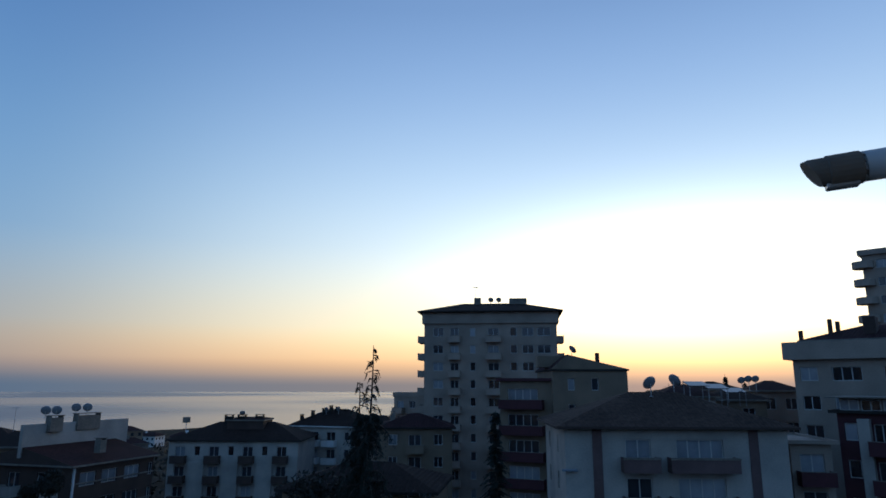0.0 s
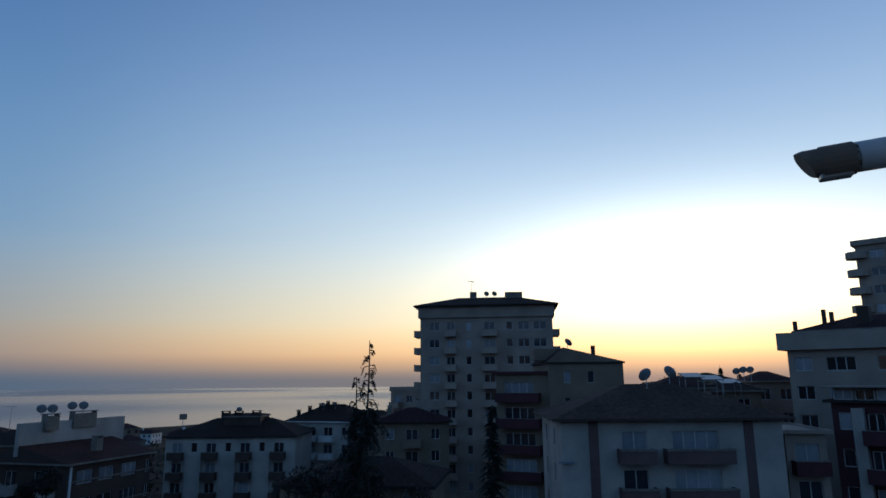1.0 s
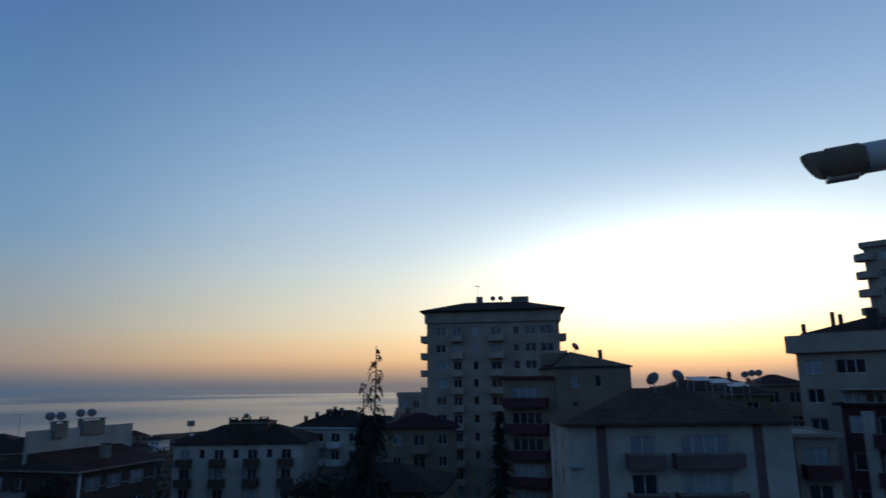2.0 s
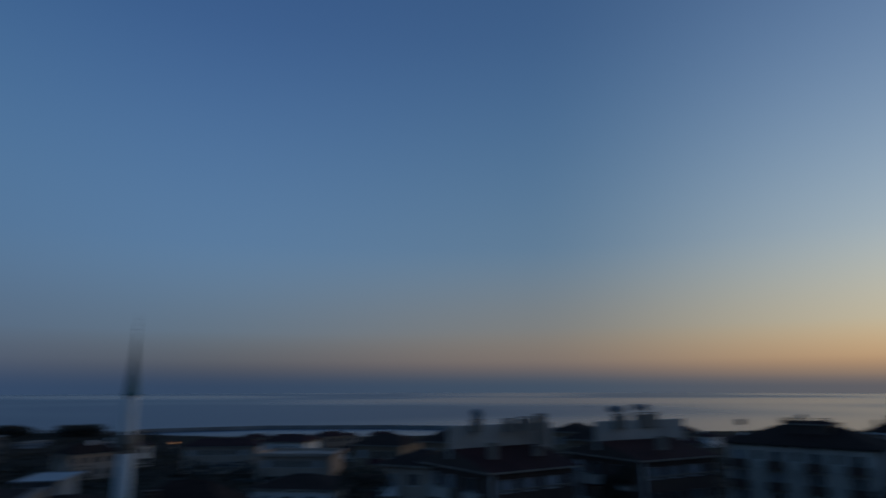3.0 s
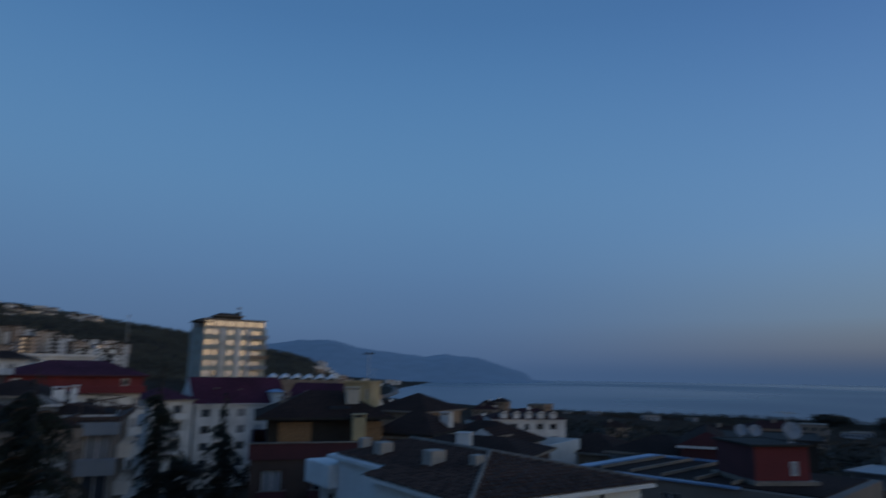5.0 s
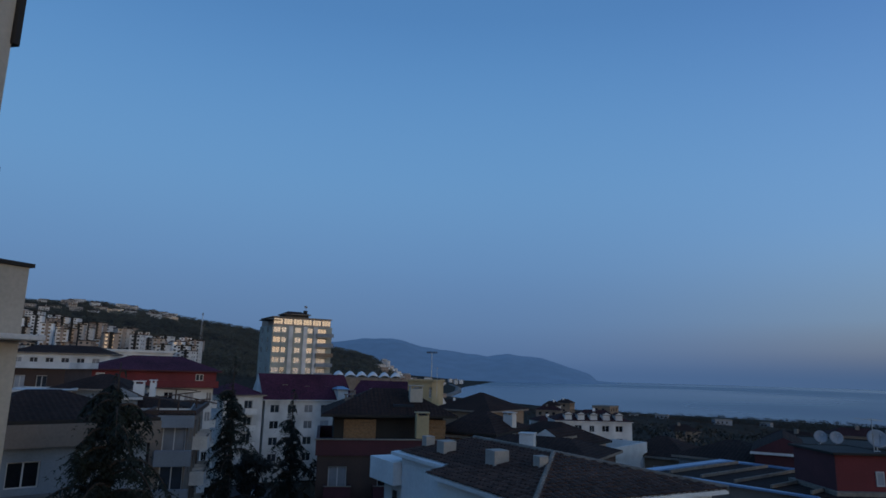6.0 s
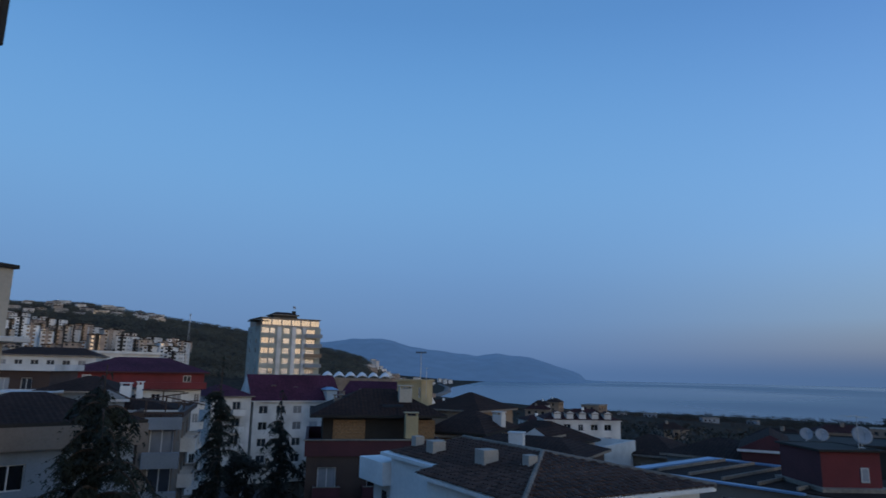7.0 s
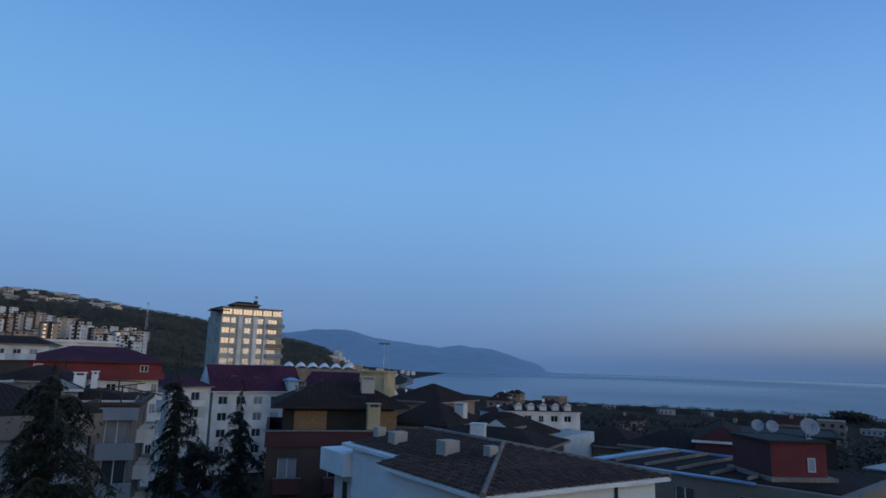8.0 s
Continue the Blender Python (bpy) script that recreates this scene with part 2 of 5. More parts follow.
def pierced(bm, o, u, nrm, width, z0, z1, holes, reveal=0.22):
    """A wall face from o along u, with openings (u0, u1, z0, z1) that have reveals."""
    o, u, nrm = Vector(o), Vector(u), Vector(nrm)
    us = sorted({0.0, width, *[round(h[i], 3) for h in holes for i in (0, 1)]})
    zs = sorted({z0, z1, *[round(h[i], 3) for h in holes for i in (2, 3)]})
    pts = {}
    def v(i, j):
        if (i, j) not in pts:
            p = o + u * us[i]
            pts[i, j] = bm.verts.new((p.x, p.y, zs[j]))
        return pts[i, j]
    for i in range(len(us) - 1):
        for j in range(len(zs) - 1):
            cu, cz = (us[i] + us[i + 1]) / 2, (zs[j] + zs[j + 1]) / 2
            if any(h[0] < cu < h[1] and h[2] < cz < h[3] for h in holes):
                continue
            bm.faces.new((v(i, j), v(i + 1, j), v(i + 1, j + 1), v(i, j + 1)))
    for a, b, c, d in holes:
        q = [o + u * a, o + u * b]
        out = [Vector((p.x, p.y, z)) for p, z in ((q[0], c), (q[1], c), (q[1], d), (q[0], d))]
        inn = [p - nrm * reveal for p in out]
        vo, vi = [bm.verts.new(p) for p in out], [bm.verts.new(p) for p in inn]
        for k in range(4):
            bm.faces.new((vo[k], vi[k], vi[(k + 1) % 4], vo[(k + 1) % 4]))


WINDOW_MESHES = {}


def window_meshes(w, h, leaves):
    key = (round(w, 2), round(h, 2), leaves)
    if key not in WINDOW_MESHES:
        bm = bmesh.new()
        t = 0.07
        xs, zs = [-w / 2, -w / 2 + t], [0, t, h - t, h]
        for i in range(1, leaves):
            x = -w / 2 + w * i / leaves
            xs += [x - 0.04, x + 0.04]
        xs += [w / 2 - t, w / 2]
        grid = [[bm.verts.new((x, 0, z)) for z in zs] for x in xs]
        for i in range(len(xs) - 1):
            for j in range(3):
                if i % 2 == 0 or j != 1:
                    bm.faces.new((grid[i][j], grid[i + 1][j], grid[i + 1][j + 1], grid[i][j + 1]))
        ex = bmesh.ops.extrude_face_region(bm, geom=bm.faces[:])
        for v in ex["geom"]:
            if isinstance(v, bmesh.types.BMVert):
                v.co.y += 0.07
        bmesh.ops.recalc_face_normals(bm, faces=bm.faces[:])
        fr = mesh_of(bm, "window", M_PVC)
        panes = []
        for mat in (M_GLASS, M_CURTAIN):
            bm = bmesh.new()
            box(bm, -w / 2 + t, w / 2 - t, 0.03, 0.05, t, h - t)
            panes.append(mesh_of(bm, "pane", mat))
        WINDOW_MESHES[key] = (fr, *panes)
    return WINDOW_MESHES[key]


def put_window(parent, m, w, h, leaves, curtain):
    fr, dark, pale = window_meshes(w, h, leaves)
    win = part("window", fr, None, parent, m=m)
    part("pane", pale if curtain else dark, None, win)


def balcony_mesh(w, d, h, mat):
    bm = bmesh.new()
    box(bm, -w / 2, w / 2, -d, 0.02, -0.16, 0.0)
    box(bm, -w / 2, w / 2, -d, -d + 0.12, 0.0, h)
    box(bm, -w / 2, -w / 2 + 0.12, -d + 0.12, 0.02, 0.0, h)
    box(bm, w / 2 - 0.12, w / 2, -d + 0.12, 0.02, 0.0, h)
    box(bm, -w / 2 - 0.03, w / 2 + 0.03, -d - 0.03, -d + 0.15, h, h + 0.05, 1)
    return mesh_of(bm, "balcony", mat, M_CONC)


def roof_mesh(w, dp, z, rise, over, inset, ridge_v=0.5, thick=0.2, along="x", x=0.0, y=0.0):
    """A hipped or gabled roof over the rectangle (x, y) to (x + w, y + dp) at height z. inset: how far the ridge stops
    short of either end (0: a gable); along: the ridge's axis; ridge_v: where it lies across."""
    bm = bmesh.new()
    ia, ib = inset if isinstance(inset, tuple) else (inset, inset)
    x0, x1, y0, y1 = x - over, x + w + over, y - over, y + dp + over
    lo = [bm.verts.new(c) for c in ((x0, y0, z), (x1, y0, z), (x1, y1, z), (x0, y1, z))]
    hi = [bm.verts.new((v.co.x, v.co.y, z + thick)) for v in lo]
    zt = z + thick + rise
    if along == "x":
        ry = y0 + (y1 - y0) * ridge_v
        ra, rb = bm.verts.new((x0 + ia, ry, zt)), bm.verts.new((x1 - ib, ry, zt))
        quads, ends = ((hi[0], hi[1], rb, ra), (hi[2], hi[3], ra, rb)), (((hi[1], hi[2], rb), ib), ((hi[3], hi[0], ra), ia))
    else:
        rx = x0 + (x1 - x0) * ridge_v
        ra, rb = bm.verts.new((rx, y0 + ia, zt)), bm.verts.new((rx, y1 - ib, zt))
        quads, ends = ((hi[1], hi[2], rb, ra), (hi[3], hi[0], ra, rb)), (((hi[0], hi[1], ra), ia), ((hi[2], hi[3], rb), ib))
    bm.faces.new(lo[::-1])
    for i in range(4):
        bm.faces.new((lo[i], lo[(i + 1) % 4], hi[(i + 1) % 4], hi[i])).material_index = 1
    for q in quads:
        bm.faces.new(q)
    for q, i in ends:
        bm.faces.new(q).material_index = 0 if i else 2
    return bm


def storey(ob, x0, x1, y0, y1, z0, z1, mat, roofmat=None, rise=1.5, over=0.6, inset=2.0, ridge_v=0.5, along="x", name="upper_wall", label="", trim=None):
    """An upper storey or annex on a house, in the house's own metres, with a roof of its own."""
    bm = bmesh.new()
    box(bm, x0, x1, y0, y1, z0, z1)
    part(name, bm, mat, ob, label)
    if roofmat:
        part("roof", roof_mesh(x1 - x0, y1 - y0, z1 + 0.004, rise, over, inset, ridge_v, along=along, x=x0, y=y0), (roofmat, trim or M_CONC, mat), ob)


def block_part(ob, name, dims, mat, label="", bevel=0.02):
    bm = bmesh.new()
    box(bm, *dims, bevel=bevel)
    return part(name, bm, mat, ob, label)


def house(name, label, L, R, depth, top, base, wall, cols=(), left=(), right=(), fh=2.9, roof="hip", roofmat=None, rise=2.0, over=0.5,
          inset=None, ridge_v=0.5, balc=M_MAROON, trim=None, group="", category="apartment building", skip_top=0.35, seed=1, curtain=0.3, sizes=(1.5, 1.4),
          along="x", band=None, back=0.0):
    """A block whose front wall runs from L to R (azimuth, distance) and whose body lies behind it.
    cols: (place along the front in metres, kind, width) with kind w: window, b: balcony with door, d: door-high glazing, n: narrow window."""
    rnd = random.Random(seed)
    a, b = P(*L, z=base), P(*R, z=base)
    u = (b - a)
    w = u.length
    ang = math.atan2(u.y, u.x)
    m = Matrix.Translation(a) @ Matrix.Rotation(ang, 4, "Z")
    h = top - base
    ob = thing(name, m, label, category, group)
    floors = int(h / fh)
    bm = bmesh.new()
    sides = (((0, back, 0), (1, 0, 0), (0, -1, 0), w, cols, 0.0), ((w, back, 0), (0, 1, 0), (1, 0, 0), depth - back, right, 90.0),
             ((w, depth, 0), (-1, 0, 0), (0, 1, 0), w, (), 180.0), ((0, depth, 0), (0, -1, 0), (-1, 0, 0), depth - back, left, 270.0))
    for o, ud, nrm, width, spec, turn in sides:
        holes, put = [], []
        for cx, kind, cw in spec:
            for k in range(floors):
                zf = h - skip_top - (k + 1) * fh + 0.2
                if zf < 0:
                    continue
                sill, wh = (0.9, sizes[1]) if kind in "wn" else (0.05, 2.2)
                hw = cw if kind != "b" else cw * 0.7
                if cx - hw / 2 < 0.1 or cx + hw / 2 > width - 0.1:
                    hw = min(cx - 0.12, width - 0.12 - cx) * 2
                holes.append((cx - hw / 2, cx + hw / 2, zf + sill, zf + sill + wh))
                put.append((cx, kind, cw, hw, zf, sill, wh))
        pierced(bm, o, ud, nrm, width, 0.0, h, holes)
        face = Matrix.Translation(o) @ Matrix.Rotation(radians(turn), 4, "Z")
        for cx, kind, cw, hw, zf, sill, wh in put:
            leaves = 1 if kind == "n" else max(2, round(hw / 0.9))
            put_window(ob, face @ Matrix.Translation((cx, 0.15, zf + sill)), hw, wh, leaves, rnd.random() < curtain)
            if kind == "b":
                key = ("balc", round(cw, 2), balc.name)
                if key not in WINDOW_MESHES:
                    WINDOW_MESHES[key] = balcony_mesh(cw, 1.2, 0.95, balc)
                part("balcony", WINDOW_MESHES[key], None, ob, m=face @ Matrix.Translation((cx, 0, zf)))
    bm.faces.new([bm.verts.new(c) for c in ((0, back, h), (w, back, h), (w, depth, h), (0, depth, h))])
    part("wall", bm, wall, ob)
    rm = roofmat or M_TILE
    z = h + 0.004
    if band:
        tall, mat, out = band
        bm = bmesh.new()
        box(bm, -out, w + out, -out, depth + out, z, z + tall)
        part("top_storey", bm, mat, ob)
        z += tall + 0.004
    if roof == "hip" or roof == "gable":
        ins = (min(w, depth) / 2 if inset is None else inset) if roof == "hip" else 0
        part("roof", roof_mesh(w, depth, z, rise, over, ins, ridge_v, along=along), (rm, trim or M_CONC, wall), ob)
    elif roof == "flat":
        bm = bmesh.new()
        t, e = 0.25, over
        for q in ((-e, w + e, -e, t - e), (-e, w + e, depth - t + e, depth + e), (-e, t - e, t - e, depth - t + e), (w - t + e, w + e, t - e, depth - t + e)):
            box(bm, *q, h + 0.004, h + rise)
        box(bm, t - e, w - t + e, t - e, depth - t + e, h + 0.004, h + 0.1)
        part("parapet", bm, trim or wall, ob)
    ob["w"], ob["dp"], ob["h"] = w, depth, h
    return ob


def local(ob, az, d, z):
    return ob.matrix_basis.inverted() @ P(az, d, z=z)


def chimney(ob, az, d, z0, z1, w=0.8, dp=0.6, mat=None, cap=True):
    p = local(ob, az, d, 0)
    zb = ob.matrix_basis.translation.z
    bm = bmesh.new()
    box(bm, -w / 2, w / 2, -dp / 2, dp / 2, 0, z1 - z0, bevel=0.02)
    if cap:
        for x in (-w / 2 + 0.08, w / 2 - 0.08):
            box(bm, x - 0.06, x + 0.06, -dp / 2 + 0.05, dp / 2 - 0.05, z1 - z0, z1 - z0 + 0.2)
        box(bm, -w / 2 - 0.08, w / 2 + 0.08, -dp / 2 - 0.08, dp / 2 + 0.08, z1 - z0 + 0.2, z1 - z0 + 0.28, bevel=0.02)
    return part("chimney", bm, mat or M_CONC, ob, m=Matrix.Translation((p.x, p.y, z0 - zb)))


def dish(az, d, z, size=1.0, face=150.0, tilt=35.0, pole=0.8):
    """A satellite dish on a pole that stands at height z."""
    ob = thing("satellite_dish", Matrix.Translation(P(az, d, z=z)), "grey satellite dish on a short steel pole", "satellite dish", "satellite dishes")
    bm = bmesh.new()
    tube(bm, (0, 0, 0), (0, 0, pole), 0.035, 0.035)
    box(bm, -0.15, 0.15, -0.15, 0.15, 0, 0.03)
    part("pole", bm, M_STEEL, ob)
    bm = bmesh.new()
    r = size / 2
    rings = 5
    prof = [(0.001 + r * i / rings, 0.22 * r * (i / rings) ** 2) for i in range(rings + 1)]
    lathe(bm, prof + [(r, 0.22 * r - 0.02)] + [(p, q - 0.02) for p, q in prof[-2::-1]], 18)
    m = Matrix.Translation((0, 0, pole)) @ Matrix.Rotation(radians(face), 4, "Z") @ Matrix.Rotation(radians(90 - tilt), 4, "X") @ Matrix.Translation((0, 0, 0.08))
    part("reflector", bm, M_DISH, ob, m=m, smooth=True)
    bm = bmesh.new()
    tube(bm, (0, -r, 0.2 * r), (0, 0, 1.1 * r), 0.015, 0.015, 6)
    tube(bm, (0, 0, 1.0 * r), (0, 0, 1.2 * r), 0.04, 0.04, 8)
    part("feed_arm", bm, M_STEEL, ob, m=m)
    return ob


def antenna(az, d, z, h=2.5, face=30.0):
    ob = thing("roof_antenna", Matrix.Translation(P(az, d, z=z)) @ Matrix.Rotation(radians(face), 4, "Z"), "thin metal television antenna on a roof mast", "antenna", "antennas")
    bm = bmesh.new()
    tube(bm, (0, 0, 0), (0, 0, h), 0.03, 0.02, 6)
    part("mast", bm, M_STEEL, ob)
    bm = bmesh.new()
    tube(bm, (-0.9, 0, h - 0.1), (0.9, 0, h - 0.1), 0.02, 0.02, 6)
    for i in range(8):
        x, s = -0.85 + i * 0.24, 0.55 - 0.04 * i
        tube(bm, (x, -s, h - 0.1), (x, s, h - 0.1), 0.012, 0.012, 5)
    part("boom", bm, M_STEEL, ob)
    return ob


def spray(bm, p, d, length, width, rnd, n=9, droop=0.5):
    """A twig's foliage: a run of small pointed clumps along d that hang a little."""
    side = d.cross(Vector((0, 0, 1)))
    side = side.normalized() if side.length > 1e-3 else Vector((1, 0, 0))
    for i in range(n):
        f = (i + rnd.random()) / n
        c = p + d * length * f + Vector((0, 0, -droop * f * f * length))
        s = width * (1.1 - 0.7 * f) * (0.6 + 0.8 * rnd.random())
        for sg in (-1, 1):
            tip = c + side * sg * s + d * s * 0.5 + Vector((0, 0, -s * (0.2 + 0.7 * rnd.random())))
            w = Vector((rnd.uniform(-1, 1), rnd.uniform(-1, 1), rnd.uniform(-0.4, 1))).normalized() * s * 0.3
            bm.faces.new([bm.verts.new(q) for q in (c - w, tip, c + w)])


def conifer(az, d, base, top, radius, label, seed=1, bare=0.0, lean=0.0, density=1.0, droop=0.45, name="conifer"):
    """bare: share of the height at the top that is thin and straggly."""
    rnd = random.Random(seed)
    h = top - base
    ob = thing(name, Matrix.Translation(P(az, d, z=base)), label, "tree", "conifers")
    bm = bmesh.new()
    pts = [Vector((lean * (i / 8) ** 3, 0, h * i / 8)) for i in range(9)]
    for i in range(8):
        r = lambda k: 0.26 * (1 - k / 8) * h / 20 + 0.03
        tube(bm, pts[i], pts[i + 1], r(i), r(i + 1), 8, cap=False)
    bc = bmesh.new()
    z = 0.12 * h
    while z < h * 0.985:
        f = z / h
        x = lean * f ** 3
        thin = bare > 0 and f > 1 - bare
        k = rnd.randint(1, 3) if thin else rnd.randint(3, 4)
        for j in range(k):
            a = rnd.uniform(0, 2 * math.pi)
            ln = radius * (1 - f) ** 0.8 * rnd.uniform(0.5, 1.25) + (0.35 + 0.5 * rnd.random() if thin else 0.2)
            dr = Vector((math.cos(a), math.sin(a), rnd.uniform(-0.15, 0.25))).normalized()
            p = Vector((x, 0, min(z + rnd.uniform(-0.3, 0.3) * h / 20, h * 0.99)))
            tube(bm, p, p + dr * ln * 0.9 + Vector((0, 0, -droop * 0.8 * ln * 0.81)), 0.05 * (1 - f) + 0.012, 0.008, 5, cap=False)
            n = int((18 if thin else 48) * density * max(0.5, ln / radius))
            spray(bc, p + dr * ln * 0.1, dr, ln, (0.26 if thin else 0.34) * (0.6 + 0.25 * radius / 2), rnd, n, droop)
        z += rnd.uniform(0.16, 0.34) * (0.75 if thin else 1.0) * h / 20
    part("trunk", bm, M_BARK, ob)
    part("crown", bc, M_NEEDLE, ob)
    return ob


def limb(bm, bc, p, a, length, rise, fall, rnd, width, hang, steps=9):
    """An arching limb from p towards a (radians) that lifts, then sags, with foliage hanging from it."""
    out = Vector((math.cos(a), math.sin(a), 0))
    q = p
    for i in range(1, steps + 1):
        f = i / steps
        nxt = p + out * length * f + Vector((0, 0, rise * math.sin(f * 2.2) - fall * f ** 2.4))
        tube(bm, q, nxt, 0.09 * (1.05 - f) + 0.012, 0.09 * (1.05 - f - 1 / steps) + 0.022, 5, cap=False)
        for k in range(hang):
            c = q.lerp(nxt, rnd.random())
            side = Vector((rnd.gauss(0, 0.5), rnd.gauss(0, 0.5), -rnd.uniform(0.35, 1.3))).normalized()
            spray(bc, c, side, width * rnd.uniform(0.5, 1.3) * (0.5 + f), width * 0.26, rnd, 5, 0.15)
        q = nxt


def drooping_conifer(az, d, base, top, radius, label, seed, thin=0.3, lean=0.4, limbs=60, name="conifer", hang=3, rise=0.5, fall=0.75, spare=7):
    """A conifer of long arching limbs with hanging foliage; the top share thin carries only a few bent twigs."""
    rnd = random.Random(seed)
    h = top - base
    ob = thing(name, Matrix.Translation(P(az, d, z=base)), label, "tree", "conifers")
    bm, bc = bmesh.new(), bmesh.new()
    def axis(f):
        return Vector((lean * f ** 3 + 0.12 * math.sin(9 * f), 0.1 * math.sin(7 * f), h * f))
    for i in range(14):
        tube(bm, axis(i / 14), axis((i + 1) / 14), 0.26 * (1 - i / 14) + 0.025, 0.26 * (1 - (i + 1) / 14) + 0.025, 8, cap=False)
    for i in range(limbs):
        f = 0.1 + (0.9 - thin) * (i + rnd.random()) / limbs
        ln = radius * (1.02 - f) ** 0.65 * rnd.uniform(0.45, 1.2)
        limb(bm, bc, axis(f), rnd.uniform(0, 2 * math.pi), ln, rise * ln * rnd.uniform(0.3, 0.8), fall * ln * rnd.uniform(0.6, 1.2), rnd, 0.42 + 0.08 * radius, hang)
    for i in range(spare):
        g = (i + rnd.random()) / spare
        f = 1 - thin + thin * g * 0.98
        ln = 0.22 + 1.25 * (1 - g) ** 0.8 * rnd.uniform(0.25, 1.0)
        d = Vector((rnd.choice((-0.7, 1, 1)) * rnd.uniform(0.3, 1.0), rnd.uniform(-0.8, 0.8), rnd.uniform(-0.1, 0.5))).normalized()
        p = axis(f)
        q = p + d * ln * 0.55
        e = q + Vector((d.x * 0.35, d.y * 0.35, -rnd.uniform(0.4, 1.0))) * ln * 0.75
        tube(bm, p, q, 0.03, 0.02, 5, cap=False)
        tube(bm, q, e, 0.02, 0.008, 5, cap=False)
        spray(bc, p.lerp(q, 0.4), (q - p).normalized(), ln * 0.6, 0.15, rnd, 5, 0.2)
        spray(bc, q, (e - q).normalized(), ln * 0.8, 0.17, rnd, 8, 0.1)
    part("trunk", bm, M_BARK, ob)
    part("crown", bc, M_NEEDLE, ob)
    return ob


def broadleaf(az, d, base, top, radius, label, seed=1, mat=None, leaves=5200, name="broadleaf_tree"):
    rnd = random.Random(seed)
    h = top - base
    ob = thing(name, Matrix.Translation(P(az, d, z=base)), label, "tree", "broadleaf trees")
    bm = bmesh.new()
    tube(bm, (0, 0, 0), (0.1, 0, h * 0.5), 0.28, 0.18, 8, cap=False)
    tips = []
    for i in range(9):
        a = i * 2.4 + rnd.random()
        q = Vector((math.cos(a) * radius * rnd.uniform(0.3, 0.75), math.sin(a) * radius * rnd.uniform(0.3, 0.75), h * rnd.uniform(0.5, 0.92)))
        p = Vector((0.08, 0, h * rnd.uniform(0.3, 0.5)))
        tube(bm, p, q, 0.11, 0.03, 6, cap=False)
        tips.append((q, radius * rnd.uniform(0.3, 0.52)))
    part("trunk", bm, M_BARK, ob)
    bc = bmesh.new()
    for i in range(leaves):
        q, r = tips[i % len(tips)]
        v = Vector((rnd.gauss(0, 1), rnd.gauss(0, 1), rnd.gauss(0, 0.8))).normalized() * r * rnd.random() ** 0.4
        c = q + v
        c.z = min(c.z, h)
        s = rnd.uniform(0.14, 0.32)
        e1 = Vector((rnd.gauss(0, 1), rnd.gauss(0, 1), rnd.gauss(0, 1))).normalized() * s
        e2 = Vector((rnd.gauss(0, 1), rnd.gauss(0, 1), rnd.gauss(0, 1))).normalized() * s * 0.6
        bc.faces.new([bc.verts.new(x) for x in (c - e1, c + e2, c + e1)])
    part("crown", bc, mat or M_LEAF, ob)
    return ob


# ---- land, sea and hills ----
SHORE = [(900, 3200), (420, 2100), (60, 1080), (-111, 800), (-260, 705), (-420, 470), (-545, 305), (-700, 228), (-790, 150), (-835, -60), (-850, -170), (-1120, -486), (-1836, -742), (-3000, -1060), (-4900, -1500)]


def shore_distance(x, y):
    """Metres inland from the waterline (negative at sea)."""
    best, sign = 1e9, 1
    for (ax, ay), (bx, by) in zip(SHORE, SHORE[1:]):
        dx, dy = bx - ax, by - ay
        t = max(0, min(1, ((x - ax) * dx + (y - ay) * dy) / (dx * dx + dy * dy)))
        q = math.hypot(x - ax - t * dx, y - ay - t * dy)
        if q < best:
            best, sign = q, 1 if dx * (y - ay) - dy * (x - ax) > 0 else -1
    return best * sign


def smooth(a, b, x):
    t = max(0.0, min(1.0, (x - a) / (b - a)))
    return t * t * (3 - 2 * t)


RIDGE = [(100, 0.0), (116.6, 0.0), (117.6, 0.3), (118.4, 1.0), (119.7, 1.75), (121.2, 2.05), (123.3, 2.25), (128.8, 2.8), (131, 3.0), (134.2, 3.35), (137.7, 3.85), (141.6, 4.15), (150, 4.15), (200, 3.0), (260, 1.5), (300, 0)]


def ridge_at(az, table):
    az %= 360
    for (a, e), (b, f) in zip(table, table[1:]):
        if a <= az <= b:
            return e + (f - e) * (az - a) / (b - a)
    return 0.0


def land(x, y):
    s = shore_distance(x, y)
    z = -6 + 8.5 * smooth(-60, 25, s) + 22.5 * smooth(80, 520, s)
    r = math.hypot(x, y)
    az = math.degrees(math.atan2(-x, y))
    e = ridge_at(az, RIDGE)
    if e > 0 and r > 250:
        peak = EYE_Z - 25 + 1500 * math.tan(radians(e))
        z += peak * smooth(350, 1500, r) * (1 - 0.75 * smooth(1500, 2600, r))
        z += 7 * smooth(400, 1200, r) * noise.noise(Vector((x / 160, y / 160, 0))) * smooth(0, 200, s)
    if r > 200:
        z += 1.2 * noise.noise(Vector((x / 45, y / 45, 3.0))) * smooth(30, 160, s)
    return z


